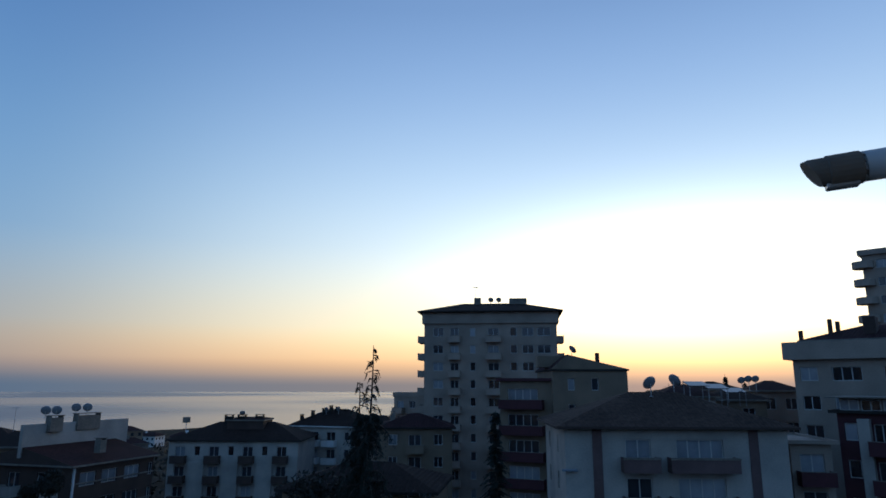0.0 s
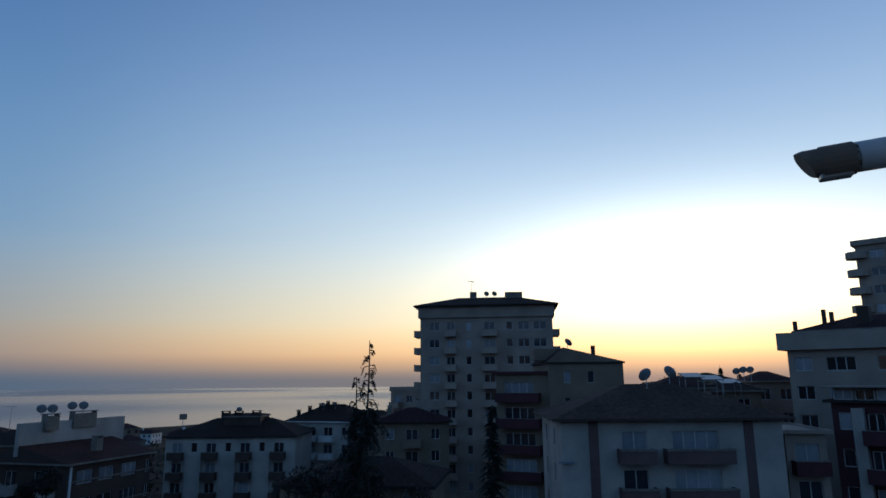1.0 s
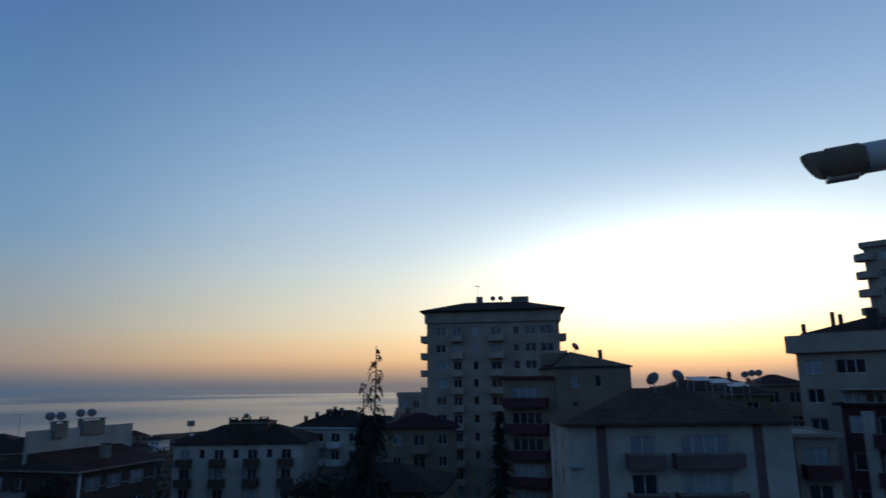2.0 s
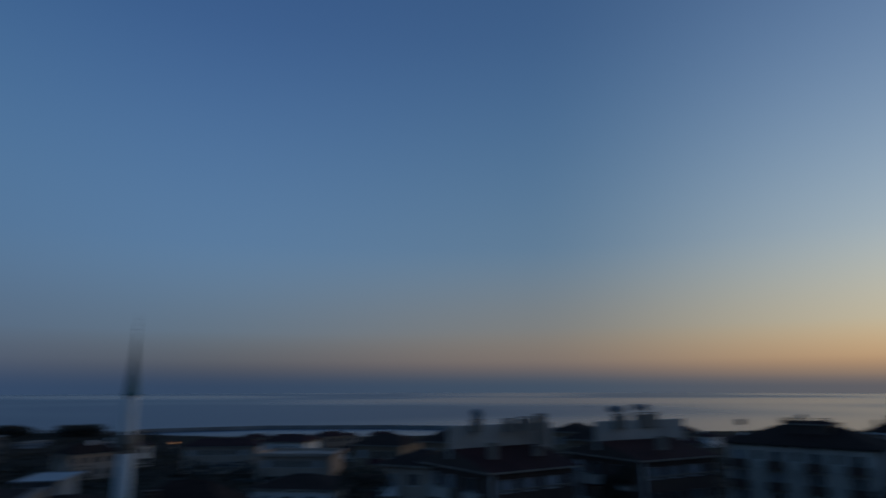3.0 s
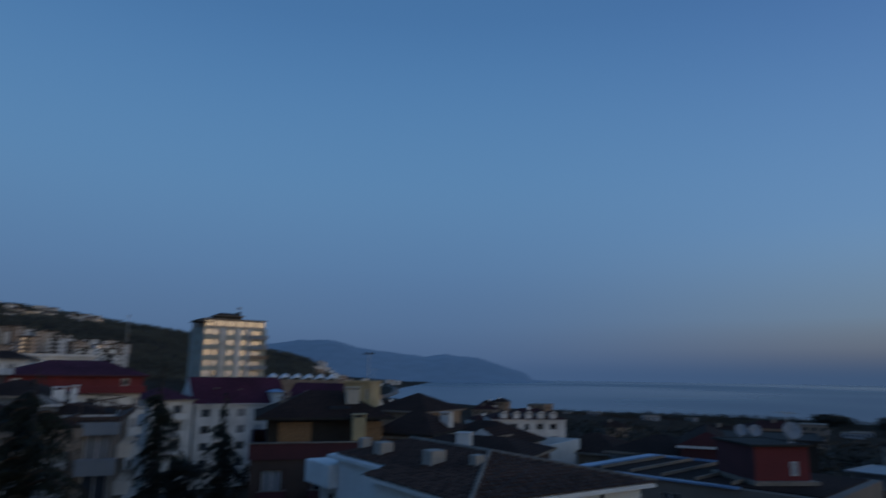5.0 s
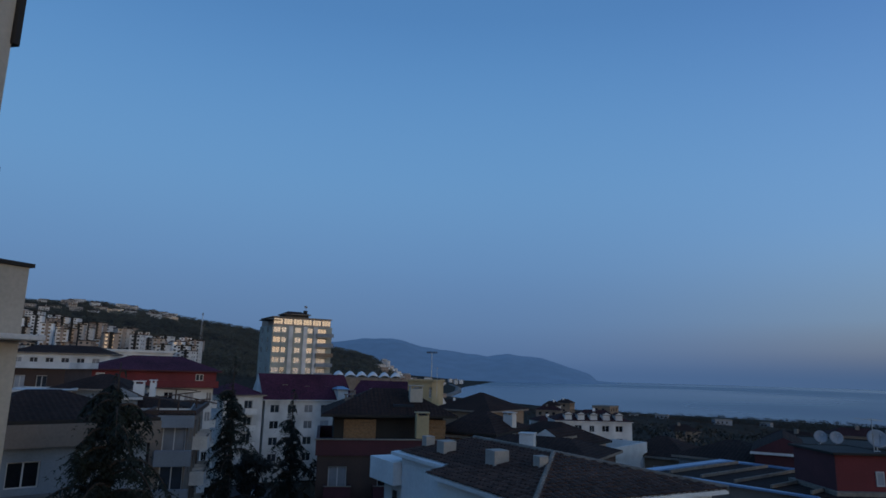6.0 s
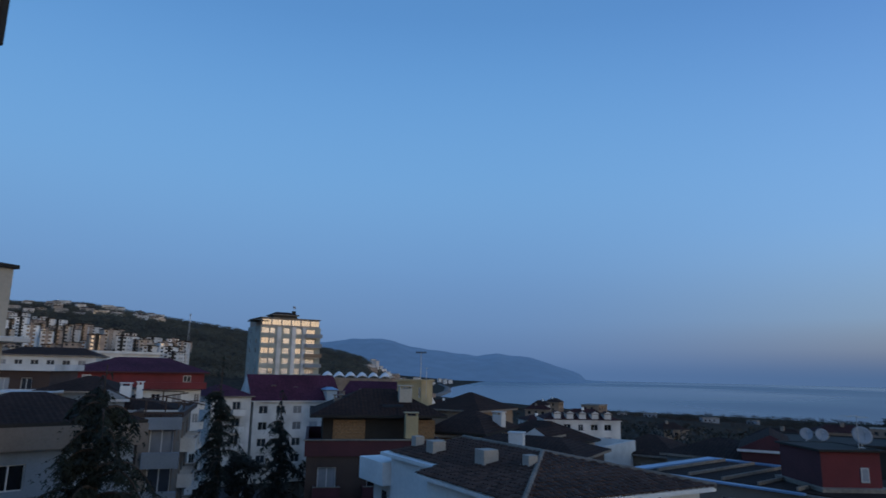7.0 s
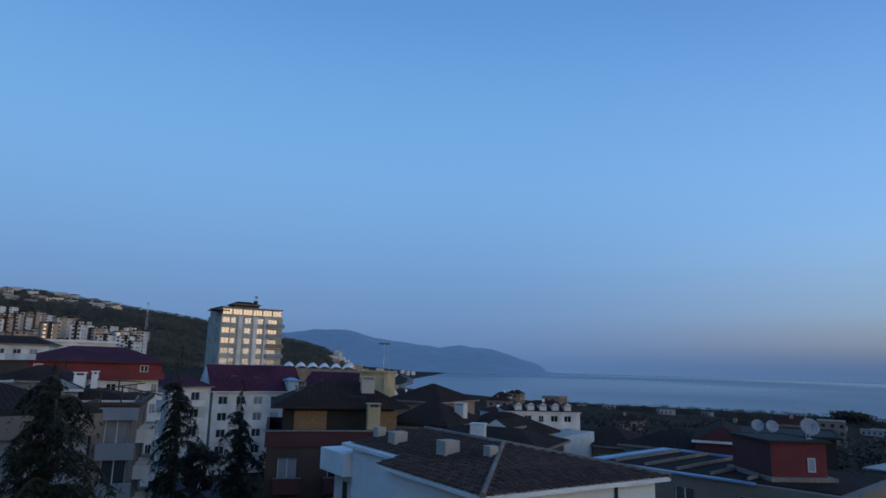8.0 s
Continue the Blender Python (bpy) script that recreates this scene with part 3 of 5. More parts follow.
def build_land():
    bm = bmesh.new()
    radii = [0.0, 20, 40, 60, 80, 105, 130, 160, 190, 225] + [225 * 1.045 ** i for i in range(1, 71)]
    radii = [r for r in radii if r < 4850] + [4850]
    na = 600
    rows = []
    for r in radii:
        rows.append([bm.verts.new((x, y, land(x, y))) for x, y in ((-r * math.sin(2 * math.pi * i / na), r * math.cos(2 * math.pi * i / na)) for i in range(na))])
    for a, b in zip(rows[1:], rows[2:]):
        for i in range(na):
            bm.faces.new((a[i], a[(i + 1) % na], b[(i + 1) % na], b[i]))
    bm.faces.new(rows[1])
    for v in rows[0]:
        bm.verts.remove(v)
    me = mesh_of(bm, "ground", ground_material(), smooth=True)
    tagged(new("ground", me), "dark soil and scrub sloping to the shore", "ground", kind="structure")


build_land()
bm = bmesh.new()
ring = [bm.verts.new((4880 * math.cos(2 * math.pi * i / 96), 4880 * math.sin(2 * math.pi * i / 96), 0)) for i in range(96)]
bm.faces.new(ring)
tagged(new("water", mesh_of(bm, "water", sea_material())), "calm blue-grey sea reaching the horizon", "sea", kind="structure")

FAR = [(98.5, -0.6), (100.4, -0.5), (101.0, 0.05), (102.5, 0.55), (105.1, 1.35), (107, 1.5), (108.1, 1.68), (109.7, 1.4), (113.7, 1.88), (115.5, 2.07), (117, 2.55), (118, 2.73), (120.7, 2.64), (123, 2.3), (126, 2.4), (131, 2.9), (140, 3.0), (150, 2.5), (170, 2.0)]


def build_far_hills():
    bm = bmesh.new()
    prof = [(3300, 0.0), (3500, 0.22), (3750, 0.55), (4000, 0.82), (4200, 1.0), (4500, 0.7), (4750, 0.3)]
    n = 260
    rows = []
    for r, k in prof:
        row = []
        for i in range(n + 1):
            az = 98.5 + i * 71.5 / n
            e = ridge_at(az, FAR)
            z = (EYE_Z + 6 + 4200 * math.tan(radians(e))) * k - 6
            z += 14 * k * (noise.noise(Vector((az * 0.9, r / 260, 0))) + 0.4 * noise.noise(Vector((az * 2.5, r / 120, 5)))) * (0.3 if k == 1 else 1)
            row.append(bm.verts.new(P(az, r, z=z)))
        rows.append(row)
    for a, b in zip(rows, rows[1:]):
        for i in range(n):
            bm.faces.new((a[i], a[i + 1], b[i + 1], b[i]))
    # Distance haze is painted in: bluish base colour and a weak blue glow.
    m = hill_material("haze_tinted_far_hillside", (0.045, 0.06, 0.085), 0.01)
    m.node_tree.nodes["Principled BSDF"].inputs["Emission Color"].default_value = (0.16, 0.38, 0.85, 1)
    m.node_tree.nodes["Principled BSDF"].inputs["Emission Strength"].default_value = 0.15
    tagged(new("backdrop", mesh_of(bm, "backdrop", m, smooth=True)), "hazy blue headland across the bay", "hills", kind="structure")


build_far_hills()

# ---- apartment buildings towards the sunset ----
G = 25.0
tower = house("apartment_tower", "grey ten-storey apartment tower with corner balconies", (1.95, 112), (-9.6, 111), 18, up(112, 5.3), G, M_GREY,
              cols=((2.4, "w", 1.7), (5.2, "b", 2.0), (8.3, "n", 0.9), (11.8, "b", 2.6), (15.2, "n", 1.1), (17.6, "w", 1.9), (20.3, "w", 2.2)),
              left=((15.3, "b", 4.4),), right=((3.5, "b", 5.0),), fh=2.9, rise=2.4, over=1.1, inset=7, balc=M_GREY, seed=2, band=(1.9, M_GREY, 0.35), trim=M_DARK)
for az, el0, el1, w in ((-2.75, 6.9, 7.55, 1.2), (-6.3, 6.9, 7.5, 3.2), (-9.0, 6.0, 6.5, 1.0)):
    chimney(tower, az, 119, 57.5, up(119, el1), w, 1.0, cap=False)
for az, el in ((-3.9, 7.0), (-4.6, 7.05)):
    dish(az, 120, 58.6, 1.0, 160, 35, 1.9)
antenna(-2.6, 119, up(119, 7.5), 2.2, 60)
house("apartment_building", "low grey apartment block with stepped balconies beside the tower", (4.5, 135), (1.6, 130), 12, up(135, -0.95), G - 3, M_GREY,
      cols=((1.6, "b", 2.4), (4.6, "w", 1.4)), left=((3, "b", 4),), roof="flat", rise=0.9, over=0.2, balc=M_GREY)
house("apartment_building", "olive-grey apartment house with stacked dark red balconies", (-4.6, 82), (-9.05, 80), 9, up(80, 0.4), G, M_OLIVE,
      cols=((2.9, "b", 5.4),), balc=M_MAROON, roof="flat", rise=0.35, over=0.4, fh=3.0, trim=M_MAROON, curtain=0.6)
t2 = house("apartment_building", "olive-grey apartment house with a bare gable wall", (-9.1, 79), (-15.3, 81), 12, up(80, 1.25), G, M_OLIVE,
           cols=((2.2, "n", 0.8), (5.0, "n", 0.8)), fh=3.0, roof="gable", along="y", ridge_v=0.22, rise=1.7, over=0.2, curtain=0.7, roofmat=M_TILER, trim=M_DARK)
chimney(t2, -12.9, 84, up(84, 1.0), up(84, 2.75), 0.45, 0.45, M_BROWN, cap=False)
block_part(t2, "water_tank_housing", (-1.2, 2.2, 3.0, 5.0, up(80, 1.6) - G, up(80, 2.6) - G), M_OLIVE)
dish(-10.8, 82.5, up(82.5, 2.45), 1.1, 120)
t3 = house("apartment_building", "white apartment house with brown stripes and maroon balconies", (-9.95, 54), (-26.8, 59.1), 12, up(54, -3.5), G, M_SHADEDWHITE,
           cols=((5.7, "b", 2.8), (10.5, "b", 5.2)), left=((3.0, "n", 0.8), (8, "n", 0.8)), rise=2.6, inset=(7.4, 7.2), over=0.75, balc=M_ROSE, fh=2.9, curtain=0.75, trim=M_BROWN, roofmat=M_TILEHAZE)
for x in (2.15, 14.3):
    block_part(t3, "painted_stripe", (x, x + 0.75, -0.06, 0.0, 0, t3["h"] - 0.05), M_ROSE, "dark brown painted stripe")
for k in range(5):
    z = t3["h"] - 3.1 - 2.9 * k
    for x, w in ((5.7, 2.9), (10.5, 5.3)):
        block_part(t3, "balcony_rail", (x - w / 2, x + w / 2, -1.26, -1.2, z + 0.88, z + 0.98), M_CONC, "pale metal balcony rail", 0)
    block_part(t3, "corner_ledge", (-0.3, 0.9, -0.28, 0.0, z - 0.1, z + 0.05), M_BLUE, "thin blue-grey ledge", 0)
for az, d, el, size, turn in ((-17.1, 60.5, 0.0, 1.25, 200), (-18.9, 63, 0.2, 1.25, 120)):
    dish(az, d, up(d, el) - 0.9, size, turn, 30, 1.1)
house("apartment_building", "white balconied wing of an apartment house", (-26.9, 62), (-29.6, 63), 9, up(62, -4.2), G, M_GREY, cols=((1.6, "b", 2.6),), roof="flat", rise=0.3)
t4 = house("apartment_building", "grey six-storey apartment block with an overhanging top floor", (-27.7, 78), (-43, 76), 14, up(78, 2.0), G, M_GREY,
           cols=((1.4, "w", 1.6), (4.8, "w", 2.6), (9.2, "w", 2.6), (14, "w", 2.6)), rise=1.75, inset=5, over=-0.5, band=(1.8, M_GREY, 0.75), roofmat=M_TILER, balc=M_GREY)
for az, a, b in ((-28.45, 3.6, 4.2), (-30.45, 4.3, 5.0), (-30.95, 4.3, 4.8)):
    chimney(t4, az, 81, 49.3, up(81, b), 0.4, 0.4, M_BROWN, cap=False)
block_part(t4, "roof_hut", (6.3, 7.4, 2.5, 4.5, 49.3 - G, up(80, 5.05) - G), M_BROWN)
t5 = house("apartment_building", "white and purple apartment block with tall pilasters", (-30.2, 64), (-43, 62), 8, up(64, -1.9), G, M_MAROON,
           cols=((0.9, "n", 0.9), (3.1, "b", 1.7), (6.4, "b", 1.7), (9.6, "b", 1.7)), roof="flat", rise=0.25, over=0.5, balc=M_MAROON, trim=M_DARK, curtain=0.6)
for x in (1.55, 4.3, 7.6):
    block_part(t5, "pilaster", (x, x + 0.85, -0.75, -0.05, 0, t5["h"] - 0.4), M_SHADEDWHITE, "tall white pilaster")
storey(t5, 0.2, 13, 0.4, 6, t5["h"] + 0.11, t5["h"] + 1.2, M_GREY)
for i in range(4):
    put_window(t5, Matrix.Translation((0.9 + 1.55 * i, 0.32, t5["h"] + 0.2)), 1.4, 0.9, 2, i != 1)
block_part(t5, "canopy", (-0.6, 13, -0.8, 6.2, t5["h"] + 1.21, t5["h"] + 1.33), M_CONC)
t6 = house("apartment_tower", "tall dark apartment tower with rounded corner balconies", (-33.0, 128), (-44, 126), 16, up(128, 9.55), G, M_GREY,
           cols=((3, "w", 2.0), (8, "w", 2)), fh=3.0, roof="flat", rise=0.9, balc=M_GREY)
for k in range(9):
    bm = bmesh.new()
    z = t6["h"] - 2.0 - 3.0 * k
    n = 12
    for a, b, lo, hi in ((1.7, 0.0, -0.2, 0.0), (1.7, 1.56, 0.0, 0.95)):
        rim = [(math.cos(2 * math.pi * i / n), math.sin(2 * math.pi * i / n)) for i in range(n)]
        if b == 0.0:
            lathe(bm, [(a, lo), (a, hi)], n)
        else:
            o0, o1 = [[bm.verts.new((a * c, a * q, h)) for c, q in rim] for h in (lo, hi)]
            i0, i1 = [[bm.verts.new((b * c, b * q, h)) for c, q in rim] for h in (lo, hi)]
            for i in range(n):
                j = (i + 1) % n
                bm.faces.new((o0[i], o0[j], o1[j], o1[i]))
                bm.faces.new((i0[j], i0[i], i1[i], i1[j]))
                bm.faces.new((o1[i], o1[j], i1[j], i1[i]))
    part("balcony", bm, M_GREY, t6, m=Matrix.Translation((0.1, 0.3, z)))
for i, (l, r, d, el, mat) in enumerate(((-18.2, -22.0, 74, 0.0, M_TILER), (-21.6, -25.6, 82, -0.3, M_GREY), (-24.9, -28.0, 92, 0.35, M_TILER), (-20.0, -24.0, 110, 0.3, M_TILE))):
    house("house", "dark low house with a worn roof behind the white house", (l, d), (r, d + 1), 10, up(d, el) - 1.2, G, M_OLIVE if i % 2 else M_GREY, cols=((1.6, "w", 1.3), (4.0, "w", 1.3)), rise=1.2, roofmat=M_TILE if i % 2 else M_TILER, seed=i)
for az, d, el in ((-20.6, 74, 0.35), (-22.0, 74, 0.15), (-23.3, 77, -0.15)):
    hp = thing("solar_panel", Matrix.Translation(P(az, d, z=up(d, el) - 0.95)) @ Matrix.Rotation(radians(az + 25), 4, "Z"), "tilted glass solar water panel on a roof rack", "solar panel", "solar panels")
    bm = bmesh.new()
    box(bm, -1.1, 1.1, -0.8, 0.8, 0, 0.09, bevel=0.01)
    part("collector", bm, M_GLASS, hp, m=Matrix.Translation((0, 0, 0.7)) @ Matrix.Rotation(radians(16), 4, "X"))
    bm = bmesh.new()
    for x in (-1.0, 1.0):
        tube(bm, (x, 0.7, -0.9), (x, 0.7, 0.88), 0.03, 0.03, 6)
        tube(bm, (x, -0.7, -0.9), (x, -0.7, 0.5), 0.03, 0.03, 6)
    part("rack", bm, M_STEEL, hp)
for az, d, el in ((-24.0, 78, 0.5), (-24.5, 78, 0.6), (-25.0, 78, 0.6)):
    dish(az, d, up(d, el) - 1.3, 0.8, 170, 30, 1.2)

# ---- terraced houses and apartments towards the sea ----
def terraced(L, R, eave, rise, over_r, ridge_top, seed):
    """A dark house whose ridge carries a tall pale party wall with chimney stacks."""
    ob = house("terraced_house", "dark house with a pale party wall above its red roof", L, R, 13, eave, G - 6, M_BROWN, cols=((2.2, "w", 2.2), (5.2, "w", 2.2), (8.6, "w", 2.4), (11.6, "w", 1.8)),
               left=((2.2, "w", 1.6), (5.4, "b", 2.2), (9.4, "w", 1.8)), roof="gable", roofmat=M_TILER, rise=rise, over=0.5, seed=seed, balc=M_SHADEDWHITE, trim=M_CONC, curtain=0.5, fh=2.8)
    h = ob["h"]
    block_part(ob, "party_wall", (-0.7, ob["w"] + over_r, 6.35, 6.75, h + rise - 0.9, ridge_top - (G - 6)), M_SHADEDWHITE, "pale rendered party wall")
    for k in range(3):
        for y in (1.4, 8.4):
            block_part(ob, "bay", (-0.75, -0.02, y, y + 2.6, h - 3.3 - 2.8 * k, h - 2.1 - 2.8 * k), M_SHADEDWHITE, "pale rendered bay")
    for z in (1.35, 4.15, 6.95):
        block_part(ob, "string_course", (-0.05, ob["w"] + 0.05, -0.06, 0.0, h - z - 0.45, h - z - 0.3), M_CONC)
    block_part(ob, "downpipe", (0.1, 0.3, -0.2, 0.0, 0, h - 0.1), M_WHITE, "white rain downpipe")
    return ob


w2 = terraced((28.9, 80), (23.4, 89), up(80, -6.0), 1.7, 2.4, up(85, -2.84), 11)
for az, d, el0, el1, w in ((27.2, 84.5, -4.6, -4.1, 0.9), (30.4, 86.6, -3.0, -2.4, 1.7), (28.3, 90.2, -2.9, -2.25, 3.4)):
    chimney(w2, az, d, up(d, el0) - 0.6, up(d, el1), w, 0.8)
for az, d in ((31.05, 87), (30.35, 87), (29.1, 91), (28.35, 91)):
    dish(az, d - 0.1, up(d, -2.4 if az > 30 else -2.2), 1.05, 205, 25, 0.75)
antenna(32.9, 86, up(86, -3.3), 2.6, 110)
w1 = terraced((41.2, 70), (34.2, 78), up(70, -7.2), 1.9, 2.6, up(75, -3.3), 12)
for az, d, el0, el1, w in ((42.3, 76, -3.4, -2.75, 1.1), (39.6, 78, -3.4, -2.7, 1.2), (38.2, 79, -3.3, -2.55, 1.8), (36.9, 80, -4.4, -2.3, 1.3), (41.0, 74, -5.6, -4.7, 0.8), (37.2, 77, -5.3, -4.9, 0.8)):
    chimney(w1, az, d, up(d, el0) - 0.5, up(d, el1) - 0.2, w, 0.7)
dish(42.3, 76, up(76, -2.8), 1.3, 215, 25, 0.6)
dish(42.7, 76.3, up(76.3, -2.9), 0.9, 120, 30, 0.5)
m1 = house("apartment_building", "white apartment row with tall white bays and a brown roof", (22.4, 112), (12.4, 106), 13, up(110, -4.4), G - 8, M_SHADEDWHITE,
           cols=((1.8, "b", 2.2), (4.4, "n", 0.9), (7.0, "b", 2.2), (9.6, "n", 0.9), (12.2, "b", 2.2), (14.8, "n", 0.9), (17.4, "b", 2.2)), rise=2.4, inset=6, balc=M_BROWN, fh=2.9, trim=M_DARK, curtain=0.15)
for x in (3.2, 8.4, 13.6):
    block_part(m1, "bay", (x, x + 2.5, -0.35, -0.23, 0, m1["h"] - 3.0), M_SHADEDWHITE, "white rendered bay panel")
storey(m1, 7.6, 13.4, 3.5, 9.0, m1["h"] + 0.6, up(113, -2.85) - (G - 8), M_BROWN, M_TILER, 0.35, 0.2, 1.0, name="roof_room")
for az in (18.0, 17.0, 15.6):
    chimney(m1, az, 113, up(113, -3.2), up(113, -2.5), 1.3, 0.8, M_DARK)
dish(17.0, 113, up(113, -2.45), 0.9, 200, 35, 0.3)
m2 = house("apartment_building", "white apartment house with balconies and a dark cluttered roof", (13.1, 122), (7.7, 116), 12, up(120, -3.4), G - 8, M_SHADEDWHITE,
           cols=((1.8, "w", 1.5), (4.6, "b", 2.8), (8.0, "b", 2.4), (11, "n", 0.9)), rise=2.7, inset=5, balc=M_WHITE, trim=M_WHITE, curtain=0.1)
for az, el in ((12.2, -2.5), (11.3, -2.2), (10.4, -2.0), (9.8, -1.8), (9.3, -1.9), (8.6, -2.1)):
    chimney(m2, az, 123, up(123, el) - 1.4, up(123, el), 0.55, 0.5, M_DARK)
dish(10.2, 122.5, up(122.5, -2.4), 0.9, 150)
dish(9.2, 122, up(122, -2.35), 0.8, 210)
dred = house("apartment_building", "dark grey house with a hipped red roof", (5.8, 92), (-0.5, 92), 10, up(92, -3.6), G - 2, M_OLIVE, cols=((2, "w", 1.2), (5, "b", 2.4), (8.2, "w", 1.2)), rise=1.7, roofmat=M_TILER, balc=M_OLIVE, trim=M_DARK)
chimney(dred, 4.6, 95, up(95, -3.0), up(95, -2.3), 0.6, 0.6)
house("house", "low dark house with a wide tile roof", (13.5, 54), (1.2, 51), 9, up(52, -8.7), G, M_OLIVE, cols=((3, "w", 1.3), (8, "w", 1.3)), rise=1.6, roofmat=M_TILE, trim=M_DARK)
lampost = thing("floodlight", Matrix.Translation(P(21.25, 260, z=land(*P(21.25, 260, z=0).xy))), "tall floodlight mast with a square lamp panel", "floodlight")
bm = bmesh.new()
lh = up(260, -2.95) - lampost.location.z
tube(bm, (0, 0, 0), (0, 0, lh), 0.22, 0.12, 8)
part("mast", bm, M_STEEL, lampost)
bm = bmesh.new()
box(bm, -1.3, 1.3, -0.25, 0.25, lh, lh + 2.0, bevel=0.05)
part("lamp_panel", bm, M_CONC, lampost, m=Matrix.Rotation(radians(21), 4, "Z"))

# ---- minaret ----
zb = G - 5
M_SHAFT = material("white_minaret_paint", (0.80, 0.80, 0.80), 0.6, stain=(0.2, 0.15), bump=0)
mn = thing("minaret", Matrix.Translation(P(70.3, 125, z=zb)), "slim white minaret with a green pointed cap", "minaret")
lv = [up(125, e) - zb for e in (-4.54, -3.41, -0.64, 4.3, 5.83)]
bm = bmesh.new()
lathe(bm, [(1.35, 0), (1.22, lv[0] - 0.9)], 24)
part("lower_shaft", bm, M_SHAFT, mn)
bm = bmesh.new()
lathe(bm, [(1.15, lv[0] - 0.9), (1.22, lv[0] - 0.8), (1.3, lv[0] - 0.3), (1.5, lv[0]), (1.55, lv[0] + 0.15), (1.78, lv[0] + 0.6), (1.85, lv[0] + 0.75), (1.85, lv[1] - 0.3), (1.78, lv[1] - 0.28), (1.72, lv[1] - 0.32), (1.72, lv[0] + 0.9), (0.95, lv[0] + 0.88)], 24)
part("gallery", bm, M_CONC, mn, "grey stone gallery with a parapet")
bm = bmesh.new()
lathe(bm, [(1.0, lv[0] + 0.8), (0.98, lv[2] - 0.25), (1.15, lv[2] - 0.2), (1.2, lv[2])], 24)
part("upper_shaft", bm, M_SHAFT, mn)
bm = bmesh.new()
lathe(bm, [(1.22, lv[2] + 0.003), (1.2, lv[2] + 0.15), (0.95, lv[2] + 0.8), (0.42, lv[2] + 6.0), (0.08, lv[3])], 16)
part("cap", bm, M_TEAL, mn, "dark green lead-clad pointed cap")
bm = bmesh.new()
hf = lv[4] - lv[3]
lathe(bm, [(0.05, lv[3] - 0.05), (0.05, lv[3] + 0.2), (0.2, lv[3] + 0.4), (0.05, lv[3] + 0.65), (0.04, lv[3] + 1.0), (0.15, lv[3] + 1.2), (0.04, lv[3] + 1.4), (0.03, lv[3] + 2.0), (0.1, lv[3] + 2.2), (0.02, lv[3] + 2.4), (0.015, lv[4])], 10)
part("finial", bm, M_DARK, mn, "thin dark metal finial")
bm = bmesh.new()
box(bm, -0.35, 0.35, -1.06, -0.95, lv[0] + 0.9, lv[0] + 2.7)
part("door", bm, M_DARK, mn, m=Matrix.Rotation(radians(70), 4, "Z"))

# ---- houses towards the harbour ----
hm = house("house", "house with a hipped dark roof and a white gable", (71.2, 58), (62.6, 55), 9, up(57, -10.2), G - 4, M_WHITE, cols=((2, "w", 1.3), (5, "w", 1.2)), rise=2.5, inset=3.4, roofmat=M_TILE, trim=M_WHITE, curtain=0.1)
storey(hm, 6.3, 8.6, -0.9, 3.5, hm["h"] - 2.0, hm["h"] + 0.2, M_WHITE, M_TILE, 1.1, 0.3, 0, along="y", name="gable_bay", trim=M_WHITE)
for az, el in ((68.2, -8.0), (72.4, -9.0)):
    chimney(hm, az, 59, up(59, el) - 1.8, up(59, el), 0.7, 0.6, M_BROWN)
house("house", "low dark house with rooftop pipes and boxes", (79, 55), (71.5, 53), 8, up(54, -9.6), G - 4, M_DARK, cols=((2, "w", 1.4), (5, "w", 1.4)), roof="hip", rise=1.2, roofmat=M_TILE, trim=M_DARK)
c1 = house("apartment_building", "grey apartment row with red roof near the harbour", (66.2, 190), (60.6, 185), 12, up(186, -4.75), G - 14, M_GREY, cols=tuple((2 + 3.3 * i, "w", 1.5) for i in range(5)), rise=1.6, inset=3, roofmat=M_TILER)
c2 = house("apartment_building", "pale apartment house with a red roof near the harbour", (60.2, 170), (56.8, 166), 11, up(168, -4.5), G - 14, M_WHITE, cols=((2, "w", 1.5), (5, "b", 2.4), (8, "w", 1.5)), rise=1.5, roofmat=M_TILER, inset=2)
house("apartment_building", "grey apartment house with small windows", (60.5, 140), (54.6, 136), 11, up(138, -5.6), G - 12, M_GREY, cols=tuple((1.8 + 2.6 * i, "w", 1.3) for i in range(5)), roof="flat", rise=0.6)
house("apartment_building", "pale blue-grey apartment house with balconies", (60.8, 98), (54.2, 94), 10, up(96, -8.2), G - 8, M_WHITE, cols=((1.8, "w", 1.4), (4.8, "b", 2.4), (8.4, "w", 1.4)), roof="hip", rise=1.4, roofmat=M_TILE, balc=M_GREY)
house("apartment_building", "grey apartment house with hipped roof", (52.8, 130), (48.8, 126), 11, up(128, -4.9), G - 10, M_OLIVE, cols=((2, "w", 1.4), (5, "b", 2.2), (7.6, "w", 1.2)), rise=1.7, inset=3)
house("apartment_building", "dark grey house beside the terrace", (50.5, 82), (46.2, 79), 10, up(80, -6.6), G - 8, M_GREY, cols=((1.5, "b", 2.2), (4.4, "w", 1.4)), rise=1.4, balc=M_WHITE)
for l, r, d, el in ((34.8, 32.2, 96, -3.6), (47.0, 44.8, 105, -3.9), (36.0, 33.0, 130, -3.2)):
    house("house", "dark tile-roofed house behind the terrace", (l, d), (r, d - 2), 9, up(d, el) - 1.3, G - 8, M_OLIVE, cols=((1.5, "w", 1.2), (4, "w", 1.2)), rise=1.5, roofmat=M_TILE)

